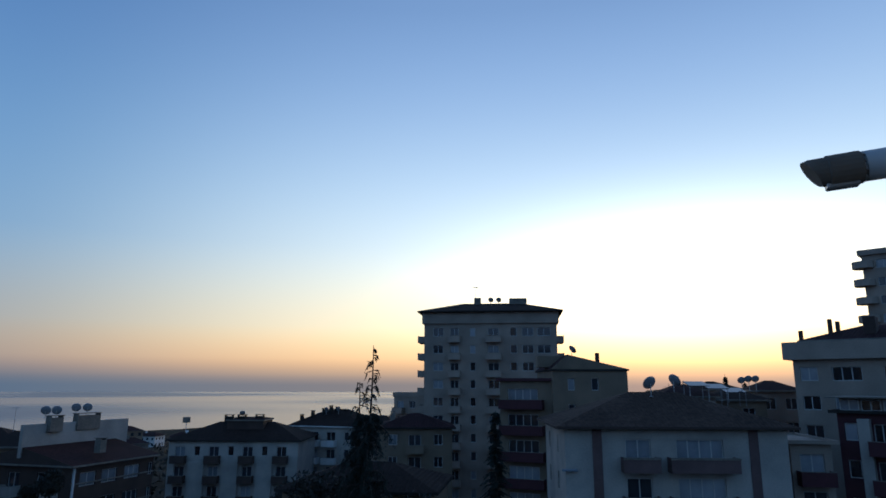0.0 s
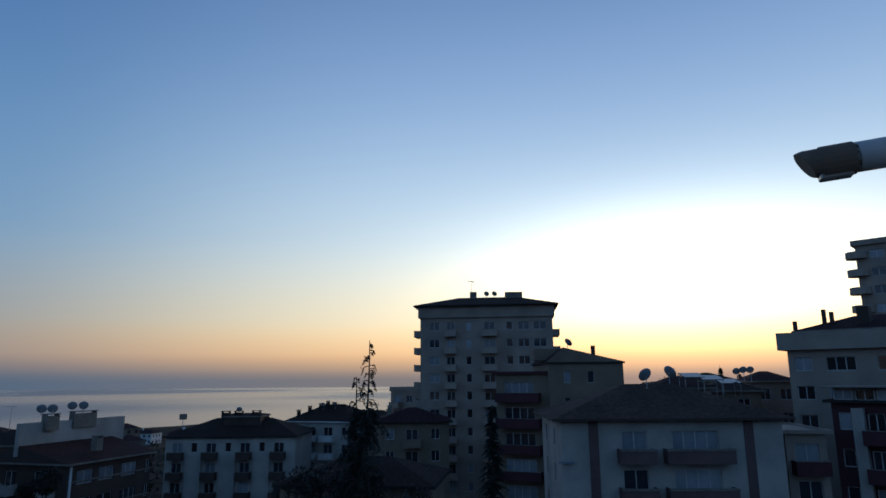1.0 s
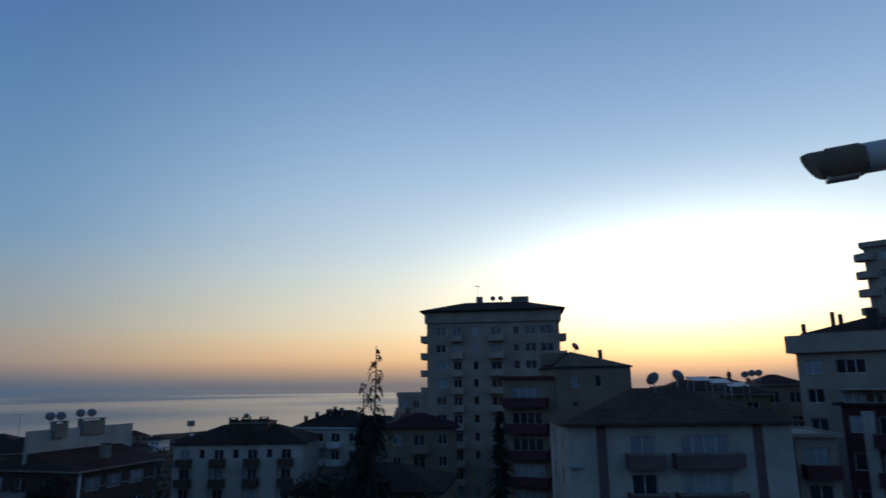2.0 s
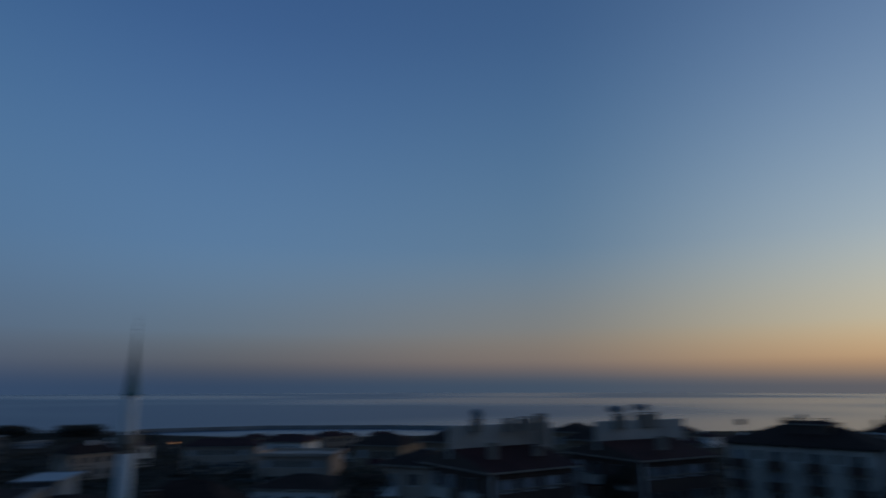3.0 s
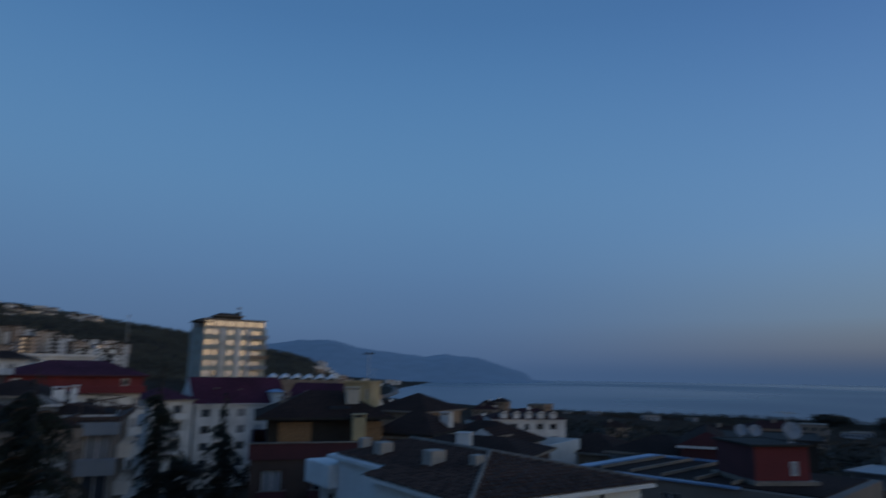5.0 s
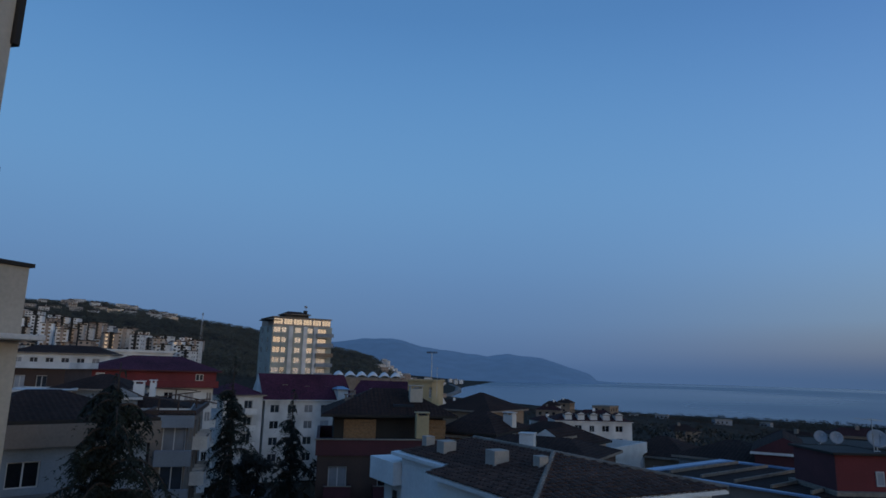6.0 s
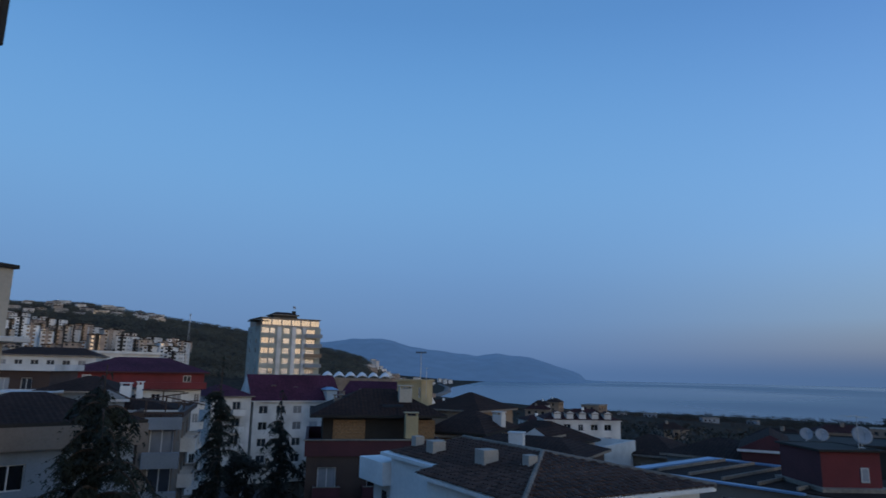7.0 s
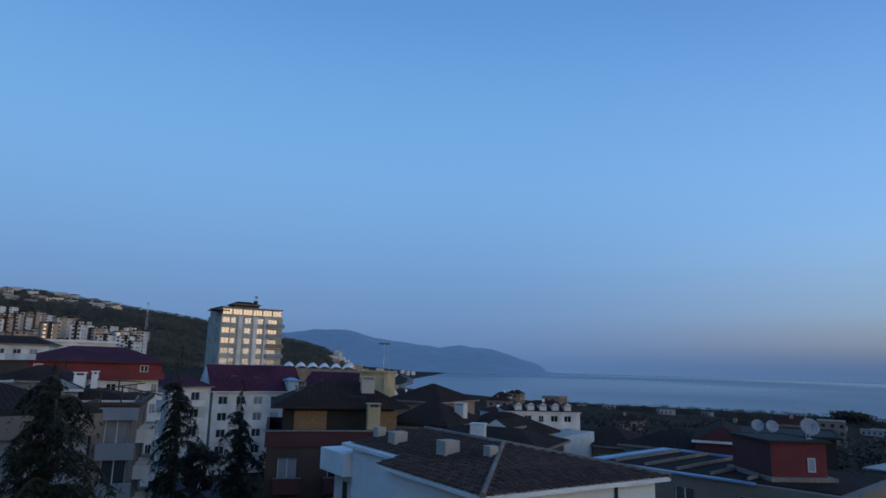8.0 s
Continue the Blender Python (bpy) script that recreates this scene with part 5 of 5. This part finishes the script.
# ---- own building and its boiler flue ----
nx, ny = -math.sin(radians(56)), math.cos(radians(56))
turn = math.atan2(ny, nx) + math.pi / 2
own = thing("wall_own", Matrix.Translation((-1.2 * nx, -1.2 * ny, 0)) @ Matrix.Rotation(turn, 4, "Z"), "plain pale wall of the balcony", "wall", kind="structure")
bm = bmesh.new()
box(bm, -6, 6, 0, 0.3, G, 58)
part("wall", bm, M_CREAM, own)
bm = bmesh.new()
box(bm, -6, 6, -1.0, 0.0, 43.2, 43.4)
part("balcony_floor", bm, M_CONC, own)
fl = thing("boiler_flue", Matrix.Identity(4), "white boiler flue pipe with a slotted end", "flue pipe")
fa, fb = P(-30.2, 2.2, z=up(2.2, 16.05)), P(-57.0, 2.75, z=up(2.75, 15.0))
fd = (fb - fa).normalized()
fq = fd.to_track_quat("Z", "Y").to_matrix().to_4x4()
fl.matrix_basis = Matrix.Translation(fa) @ fq
ln = (fb - fa).length
bm = bmesh.new()
lathe(bm, [(0.046, 0.13), (0.046, ln)], 20)
part("pipe", bm, material("white_enamel", (0.75, 0.74, 0.73), 0.4, bump=0), fl, smooth=True)
bm = bmesh.new()
lathe(bm, [(0.041, 0.0), (0.046, 0.02), (0.046, 0.05), (0.05, 0.052), (0.05, 0.14), (0.046, 0.142), (0.046, 0.15)], 20)
for v in bm.verts:
    if v.co.z < 0.03:
        v.co.z += 0.55 * (0.05 - v.co.y) - 0.02
part("terminal", bm, M_CONC, fl, "grey slotted flue terminal with a mitred end")
bm = bmesh.new()
tube(bm, (0, 0, 0.03), (0, 0, 0.12), 0.028, 0.028, 16)
part("inner_pipe", bm, M_DARK, fl)
bm = bmesh.new()
box(bm, -0.02, 0.02, -0.056, -0.03, 0.04, 0.13, bevel=0.004)
part("clamp", bm, M_STEEL, fl)

# ---- trees ----
drooping_conifer(6.75, 46, G, up(46, 3.4), 3.2, "tall dark spruce with a thin bent top", 3, thin=0.2, lean=0.25, limbs=105, hang=4, spare=30)
drooping_conifer(7.65, 47, G, up(47, 0.3), 2.2, "dark spruce close beside a taller one", 23, thin=0.1, lean=0.1, limbs=90, hang=4, spare=12)
conifer(-4.2, 60, G, up(60, -2.1), 2.4, "dark slender spruce beside the balconies", 4)
drooping_conifer(130.9, 66, G, up(66, 1.0), 4.0, "dark spruce before the white house", 5, thin=0.16, limbs=85, hang=4, rise=0.3, fall=0.5, spare=18)
drooping_conifer(126.0, 64, G, up(64, -1.7), 3.4, "dark spruce beside the brown house", 6, thin=0.16, limbs=80, hang=4, rise=0.3, fall=0.5, spare=18)
drooping_conifer(139.3, 36, G, up(36, 0.1), 6.6, "dark drooping cedar with long hanging branches", 7, thin=0.06, lean=0.3, limbs=74, name="cedar", hang=6, rise=0.45, fall=0.75, spare=2)
conifer(-22.8, 118, G, up(118, 0.95), 2.2, "small dark cypress on the skyline", 15)
conifer(-24.2, 122, G, up(122, 0.55), 2.4, "small dark cypress on the skyline", 16)
broadleaf(-18.0, 96, G, up(96, 0.45), 3.5, "dark bushy tree on the skyline", 17)
broadleaf(52.2, 60, G - 6, up(60, -5.7), 3.0, "dark bushy tree between the houses", 8)
broadleaf(30.8, 66, G - 3, up(66, -4.6), 2.0, "dark narrow tree before the terrace", 9)
broadleaf(12.5, 60, G, up(60, -7.2), 3.5, "dark tree among the roofs", 10)
broadleaf(9.6, 47, G, up(47, -7.3), 3.8, "dark bushy tree among the roofs", 24)
broadleaf(3.6, 48, G, up(48, -7.9), 3.6, "dark bushy tree among the roofs", 25)
broadleaf(63.8, 75, G - 4, up(75, -6.6), 2.0, "dark tree beside the house", 12)
broadleaf(129.2, 80, G, up(80, -6.3), 2.2, "small dark street tree", 13)

# ---- breakwater, shore, tents and far town ----
rnd = random.Random(21)
def rock_bank(pts, width, top, name, label, seed):
    """A bank of tumbled rocks along a line of plan points."""
    rnd = random.Random(seed)
    bm = bmesh.new()
    for (ax, ay), (bx, by) in zip(pts, pts[1:]):
        ln = math.hypot(bx - ax, by - ay)
        for i in range(int(ln / 2.2)):
            for lane in range(5):
                f = (i + rnd.random()) / (ln / 2.2)
                off = (lane - 2) / 2.2 * width + rnd.uniform(-0.8, 0.8)
                px = ax + (bx - ax) * f - (by - ay) / ln * off
                py = ay + (by - ay) * f + (bx - ax) / ln * off
                s = rnd.uniform(0.7, 1.3)
                z = top * (1 - abs(lane - 2) / 2.6) - 0.6
                m = Matrix.Translation((px, py, z)) @ Euler((rnd.random() * 6, rnd.random() * 6, rnd.random() * 6)).to_matrix().to_4x4()
                vs = [bm.verts.new(m @ Vector((x * s, y * s, q * s * 0.8))) for x, y, q in ((1, 0, 0.2), (0, 1, -0.1), (-1, 0.1, 0.1), (0.1, -1, 0), (0, 0.1, 1), (0.1, 0, -1))]
                for t in ((0, 1, 4), (1, 2, 4), (2, 3, 4), (3, 0, 4), (1, 0, 5), (2, 1, 5), (3, 2, 5), (0, 3, 5)):
                    bm.faces.new([vs[k] for k in t])
        c, q = (bx - ax) / ln, (by - ay) / ln
        base = [[bm.verts.new((px - q * o, py + c * o, z)) for o, z in ((-width * 1.25, -1.5), (-width * 0.35, top), (width * 0.35, top), (width * 1.25, -1.5))] for px, py in ((ax - c * 2, ay - q * 2), (bx + c * 2, by + q * 2))]
        for k in range(3):
            bm.faces.new((base[0][k], base[1][k], base[1][k + 1], base[0][k + 1]))
    tagged(new(name, mesh_of(bm, name, M_ROCK)), label, "breakwater", kind="stuff")


rock_bank([tuple(P(az, d, z=0).xy) for az, d in ((72, 690), (69, 745), (60, 760), (50, 745), (42, 720), (34, 700))], 6.0, 3.6, "breakwater", "long low rock breakwater across the harbour", 5)
rock_bank([tuple(P(az, d, z=0).xy) for az, d in ((114.5, 1180), (113.2, 1230), (112.3, 1500), (112.3, 1900), (113.0, 2300))], 8.0, 4.0, "rock_shore", "curved rock-faced coast road bank", 6)


def scrub(n, az0, az1, d0, d1, hmin, hmax, name, label, seed, mat):
    rnd = random.Random(seed)
    bm = bmesh.new()
    for i in range(n):
        az, d = rnd.uniform(az0, az1), rnd.uniform(d0, d1)
        p = P(az, d, z=0)
        s = shore_distance(p.x, p.y)
        if s < 12:
            continue
        z = land(p.x, p.y)
        h = rnd.uniform(hmin, hmax)
        for k in range(26):
            c = Vector((p.x + rnd.gauss(0, h * 0.5), p.y + rnd.gauss(0, h * 0.5), z + h * rnd.random() ** 0.7))
            e = Vector((rnd.gauss(0, 1), rnd.gauss(0, 1), rnd.gauss(0, 1))).normalized() * h * 0.24
            f = Vector((rnd.gauss(0, 1), rnd.gauss(0, 1), rnd.gauss(0, 1))).normalized() * h * 0.2
            bm.faces.new([bm.verts.new(q) for q in (c - e, c + f, c + e)])
    tagged(new(name, mesh_of(bm, name, mat)), label, "vegetation", kind="stuff")


scrub(3600, 60, 118, 330, 800, 0.7, 1.7, "coastal_scrub", "dark olive scrub on the coastal flat", 31, M_SCRUB)
scrub(1500, 68, 101, 560, 800, 1.6, 3.4, "shore_trees", "low dark trees along the shore", 32, M_LEAF)
scrub(1500, 0, 150, 105, 330, 1.5, 4.5, "garden_trees", "dark trees and shrubs between the houses", 33, M_LEAF)
scrub(150, 77.2, 78.6, 690, 720, 5, 9, "shore_grove", "dark rounded grove by the shore", 35, M_LEAF)
scrub(160, 72.4, 74.6, 670, 700, 5, 9, "shore_grove", "dark rounded grove by the shore", 36, M_LEAF)
scrub(8000, 117.5, 150, 600, 1500, 2.5, 5, "hillside_woods", "woods on the near hill, paled by painted haze", 34, M_HAZEWOOD)


def small_house(az, d, w, dp, h, rise, wall, roofm, seed):
    """A house far off: body with recessed windows, one glazing mesh and a roof."""
    p = P(az, d, z=0)
    base = land(p.x, p.y)
    turn = az + random.Random(seed).uniform(-35, 35)
    ob = thing("house", Matrix.Translation((p.x, p.y, base)) @ Matrix.Rotation(radians(turn), 4, "Z") @ Matrix.Translation((-w / 2, 0, 0)), "small house on the coastal slope with tile roof", "house", "houses on the slope")
    bm, gl = bmesh.new(), bmesh.new()
    for o, u, nrm, wd in (((0, 0, -2), (1, 0, 0), (0, -1, 0), w), ((w, 0, -2), (0, 1, 0), (1, 0, 0), dp), ((w, dp, -2), (-1, 0, 0), (0, 1, 0), w), ((0, dp, -2), (0, -1, 0), (-1, 0, 0), dp)):
        holes = []
        for k in range(int(h / 2.9)):
            x = 1.3
            while x + 1.4 < wd:
                holes.append((x, x + 1.2, 2.9 * k + 1.0, 2.9 * k + 2.3))
                x += 3.0
        pierced(bm, o, u, nrm, wd, -2.0, h, holes)
        for a, b, c, e in holes:
            q = [Vector(o) + Vector(u) * t - Vector(nrm) * 0.2 for t in (a, b)]
            gl.faces.new([gl.verts.new((v.x, v.y, z)) for v, z in ((q[0], c), (q[1], c), (q[1], e), (q[0], e))])
    part("wall", bm, wall, ob)
    part("glazing", gl, M_GLASS, ob)["kind"] = "stuff"
    if rise:
        part("roof", roof_mesh(w, dp, h + 0.004, rise, 0.5, min(w, dp) * 0.35), (roofm, M_CONC, wall), ob)
        bm = bmesh.new()
        x = w * (0.3 + 0.4 * ((seed * 37) % 10) / 10)
        box(bm, x, x + 0.9, dp * 0.36, dp * 0.36 + 0.7, h + rise * 0.4, h + rise + 0.8, bevel=0.03)
        part("chimney", bm, M_CLEAN if seed % 3 else M_CONC, ob)
    else:
        bm = bmesh.new()
        box(bm, -0.15, w + 0.15, -0.15, dp + 0.15, h + 0.004, h + 0.5)
        part("roof", bm, M_CONC, ob)
    return ob


rnd = random.Random(77)
taken = []
def free(az, d, r):
    p = P(az, d, z=0)
    if shore_distance(p.x, p.y) < 45 or any((p.x - q.x) ** 2 + (p.y - q.y) ** 2 < (r + s) ** 2 for q, s in taken):
        return False
    taken.append((p, r))
    return True


for i in range(170):
    az, d = rnd.uniform(-28, 124), rnd.uniform(175, 420)
    if d < 205 and 95 < az or (72 < az < 100 and d > 210 and i % 5) or not free(az, d, 9):
        continue
    small_house(az, d, rnd.uniform(8, 13), rnd.uniform(8, 11), rnd.choice((3.1, 5.9, 5.9, 8.7)), rnd.choice((1.4, 1.8, 2.2, 0)), rnd.choice((M_GREY, M_OLIVE, M_WHITE, M_BEIGE, M_BEIGE)), rnd.choice((M_TILE, M_TILER)), i)
for i in range(13):
    az, d = rnd.uniform(66, 104), rnd.uniform(440, 640)
    if free(az, d, 12):
        small_house(az, d, rnd.uniform(8, 13), 7, 3.1, 0, rnd.choice((M_WHITE, M_BLUE)), M_TILE, i)


def tower_block(az, d, w, dp, floors, wall, accent, seed):
    p = P(az, d, z=0)
    base = land(p.x, p.y)
    h = floors * 3.0
    ob = thing("apartment_tower", Matrix.Translation((p.x, p.y, base)) @ Matrix.Rotation(radians(az + random.Random(seed).uniform(-25, 25)), 4, "Z") @ Matrix.Translation((-w / 2, 0, 0)),
               "pale high-rise apartment block on the hillside", "apartment building", "hillside apartment blocks")
    bm, gl = bmesh.new(), bmesh.new()
    for o, u, nrm, wd in (((0, 0, -6), (1, 0, 0), (0, -1, 0), w), ((w, 0, -6), (0, 1, 0), (1, 0, 0), dp), ((w, dp, -6), (-1, 0, 0), (0, 1, 0), w), ((0, dp, -6), (0, -1, 0), (-1, 0, 0), dp)):
        holes = []
        for k in range(floors):
            x = 1.2
            while x + 2.2 < wd:
                holes.append((x, x + 2.0, 3.0 * k + 0.8, 3.0 * k + 2.3))
                x += 4.2
        pierced(bm, o, u, nrm, wd, -6.0, h, holes, 0.4)
        for a, b, c, e in holes:
            q = [Vector(o) + Vector(u) * t - Vector(nrm) * 0.4 for t in (a, b)]
            gl.faces.new([gl.verts.new((v.x, v.y, z)) for v, z in ((q[0], c), (q[1], c), (q[1], e), (q[0], e))])
    bm.faces.new([bm.verts.new(c) for c in ((0, 0, h), (w, 0, h), (w, dp, h), (0, dp, h))])
    part("wall", bm, wall, ob)
    part("glazing", gl, M_GLASS, ob)["kind"] = "stuff"
    bm = bmesh.new()
    box(bm, w * 0.38, w * 0.62, -0.5, -0.02, -6, h + 1.2)
    part("stair_strip", bm, accent, ob)
    bm = bmesh.new()
    box(bm, -0.5, w + 0.5, -0.5, dp + 0.5, h + 0.004, h + 0.6)
    part("roof", bm, M_DARK if seed % 3 else M_TILER, ob)


rnd = random.Random(5)
n = 0
for i in range(1600):
    az, d = rnd.uniform(134.2, 150), rnd.uniform(480, 1080)
    p = P(az, d, z=0)
    tall = d > 560 and rnd.random() < 0.6
    floors = rnd.randint(6, 11) if tall else rnd.randint(2, 4)
    top_el = math.degrees(math.atan((land(p.x, p.y) + 3.0 * floors - EYE_Z) / d))
    if n < 165 and 1.0 < top_el < 2.1 + 0.14 * (az - 134.5) and free(az, d, 7.5 if tall else 10):
        tower_block(az, d, rnd.uniform(8, 11) if tall else rnd.uniform(12, 18), 11, floors, rnd.choice((M_WHITE, M_CLEAN, M_SHADEDWHITE, M_GREY)), rnd.choice((M_GREY, M_DARK, M_DARK)), i)
        n += 1
for i in range(90):
    az, d = rnd.uniform(136, 149), rnd.uniform(1090, 1480)
    if free(az, d, 14):
        small_house(az, d, rnd.uniform(12, 20), 10, rnd.choice((3.1, 5.9, 5.9)), rnd.choice((1.8, 0)), rnd.choice((M_WHITE, M_SHADEDWHITE)), M_TILER, i)
for i in range(260):
    az, d = rnd.uniform(111, 119), rnd.uniform(1100, 2700)
    p = P(az, d, z=0)
    if 30 < shore_distance(p.x, p.y) < 330 and free(az, d, 13):
        small_house(az, d, rnd.uniform(9, 17), 11, rnd.choice((5.9, 8.7, 14.5)), 0, rnd.choice((M_WHITE, M_CLEAN, M_GREY)), M_TILER, i)

for i in range(6):
    az, d = 122.6 - 0.98 * i, 520 + 6 * i
    w = 7.0
    p = P(az, d, z=up(d, -1.02))
    tent = thing("market_tent", Matrix.Translation(p) @ Matrix.Rotation(radians(az + 8), 4, "Z"), "white peaked fabric hall roof in a row", "tent", "white tents")
    bm = bmesh.new()
    prof = [(-1, 3.4), (-0.85, 5.2), (-0.55, 6.8), (-0.25, 7.7), (0, 8.1), (0.25, 7.7), (0.55, 6.8), (0.85, 5.2), (1, 3.4)]
    rows = []
    for y in (-6, -3, 0, 3, 6):
        k = 1 - abs(y) / 10
        rows.append([bm.verts.new((x * 4.5, y, 3.4 + (z - 3.4) * k)) for x, z in prof])
    for a, b in zip(rows, rows[1:]):
        for j in range(8):
            bm.faces.new((a[j], a[j + 1], b[j + 1], b[j]))
    ex = bmesh.ops.extrude_face_region(bm, geom=bm.faces[:])
    for v in ex["geom"]:
        if isinstance(v, bmesh.types.BMVert):
            v.co.z -= 0.1
    part("canopy", bm, M_TENT, tent, smooth=True)
    bm = bmesh.new()
    box(bm, -4.4, 4.4, -5.8, 5.8, land(p.x, p.y) - p.z - 2, 3.35)
    part("wall", bm, M_BEIGE, tent)

# ---- lit harbour lamps and the tall mast ----
M_LAMP = bpy.data.materials.new("lit_sodium_lamp")
M_LAMP.use_nodes = True
lamp_b = M_LAMP.node_tree.nodes["Principled BSDF"]
lamp_b.inputs["Emission Color"].default_value = (1.0, 0.42, 0.12, 1)
lamp_b.inputs["Emission Strength"].default_value = 3.0
for az, d, el in ((71.85, 430, -4.75), (66.95, 430, -4.8), (114.35, 900, -0.8)):
    p = P(az, d, z=0)
    base = land(p.x, p.y)
    ob = thing("street_lamp", Matrix.Translation((p.x, p.y, base)), "lit orange street lamp on a tall pole", "street lamp", "street lamps")
    hl = max(6.0, up(d, el) - base)
    bm = bmesh.new()
    tube(bm, (0, 0, 0), (0, 0, hl), 0.16, 0.08, 8)
    tube(bm, (0, 0, hl), (0.9, 0, hl + 0.2), 0.07, 0.06, 6)
    part("pole", bm, M_STEEL, ob)
    bm = bmesh.new()
    s = 0.55 * d / 430
    lathe(bm, [(0.2 * s, -0.6 * s), (0.7 * s, -0.3 * s), (0.8 * s, 0), (0.4 * s, 0.4 * s)], 10)
    part("lantern", bm, M_LAMP, ob, "glowing orange lantern", m=Matrix.Translation((1.0, 0, hl + 0.1)))
antenna(114.1, 86, up(86, -2.2), up(86, 0.35) - up(86, -2.2), 10)
p = P(134.0, 900, z=0)
def bm_lamp():
    bm = bmesh.new()
    box(bm, -0.5, 0.5, -0.3, 0.3, 0, 0.8, bevel=0.05)
    return bm


q = P(114.6, 520, z=0)
flood = thing("floodlight", Matrix.Translation((q.x, q.y, land(q.x, q.y))), "tall floodlight mast with a wide lamp crossbar", "floodlight")
fm = up(520, 1.55) - flood.location.z
bm = bmesh.new()
tube(bm, (0, 0, -1), (0, 0, fm), 0.45, 0.22, 10)
part("mast", bm, M_STEEL, flood)
bm = bmesh.new()
box(bm, -4.2, 4.2, -0.4, 0.4, fm, fm + 0.5)
part("crossbar", bm, M_DARK, flood, m=Matrix.Rotation(radians(114.6), 4, "Z"))
for x in (-3.4, -1.7, 0, 1.7, 3.4):
    part("lamp_head", bm_lamp(), M_DARK, flood, m=Matrix.Rotation(radians(114.6), 4, "Z") @ Matrix.Translation((x, -0.3, fm + 0.52)))
mast = thing("radio_mast", Matrix.Translation((p.x, p.y, land(p.x, p.y))), "thin lattice radio mast on the hill", "mast")
bm = bmesh.new()
mh = max(20, up(900, 4.3) - mast.location.z)
for a in range(3):
    c, s = math.cos(a * 2.09), math.sin(a * 2.09)
    tube(bm, (1.6 * c, 1.6 * s, 0), (0.3 * c, 0.3 * s, mh), 0.15, 0.1, 5)
part("lattice", bm, M_STEEL, mast)
bm = bmesh.new()
for z in (0.93, 0.97):
    tube(bm, (-1.2, 0, mh * z), (1.2, 0, mh * z), 0.5, 0.5, 8)
part("antenna_drum", bm, M_DISH, mast)


# ---- street between the houses, with a parked car ----
bm = bmesh.new()
bm.faces.new([bm.verts.new(P(az, d, z=25.04)) for az, d in ((132.6, 60), (132.0, 122), (127.6, 118), (125.2, 58))])
tagged(new("road", mesh_of(bm, "road", M_ASPHALT)), "narrow asphalt street between the houses", "road", kind="structure")


def parked_car(az, d, turn, paint):
    ob = thing("car", Matrix.Translation(P(az, d, z=25.05)) @ Matrix.Rotation(radians(turn), 4, "Z"), "white hatchback car parked on the street", "car")
    def shell(profile, half, tuck):
        bm = bmesh.new()
        a, b = [[bm.verts.new((x, sg * (half - tuck * (z - 0.3)), z)) for x, z in profile] for sg in (-1, 1)]
        bm.faces.new(a)
        bm.faces.new(b[::-1])
        for i in range(len(profile)):
            j = (i + 1) % len(profile)
            bm.faces.new((a[j], a[i], b[i], b[j]))
        bmesh.ops.recalc_face_normals(bm, faces=bm.faces[:])
        bmesh.ops.bevel(bm, geom=bm.edges[:], offset=0.05, segments=2, affect="EDGES")
        return bm
    part("body", shell([(-2.0, 0.3), (2.0, 0.3), (2.05, 0.6), (1.9, 0.85), (0.95, 0.98), (-1.85, 0.98), (-2.05, 0.7)], 0.85, 0.04), paint, ob)
    part("cabin", shell([(0.9, 0.985), (0.25, 1.45), (-1.35, 1.48), (-1.8, 0.985)], 0.8, 0.16), M_GLASS, ob, "dark tinted windows")
    part("roof_panel", shell([(0.15, 1.47), (0.1, 1.53), (-1.2, 1.54), (-1.3, 1.49)], 0.72, 0.1), paint, ob)
    for x in (-1.3, 1.25):
        for y in (-0.82, 0.82):
            bm = bmesh.new()
            tube(bm, (0, -0.1, 0), (0, 0.1, 0), 0.31, 0.31, 16)
            wheel = part("wheel", bm, M_DARK, ob, m=Matrix.Translation((x, y, 0.31)))
            bm = bmesh.new()
            tube(bm, (0, -0.115, 0), (0, 0.115, 0), 0.19, 0.19, 12)
            part("rim", bm, M_STEEL, wheel)
    return ob


parked_car(128.9, 112, 30, material("white_car_paint", (0.7, 0.7, 0.7), 0.3, bump=0, stain=(0.5, 0.1)))
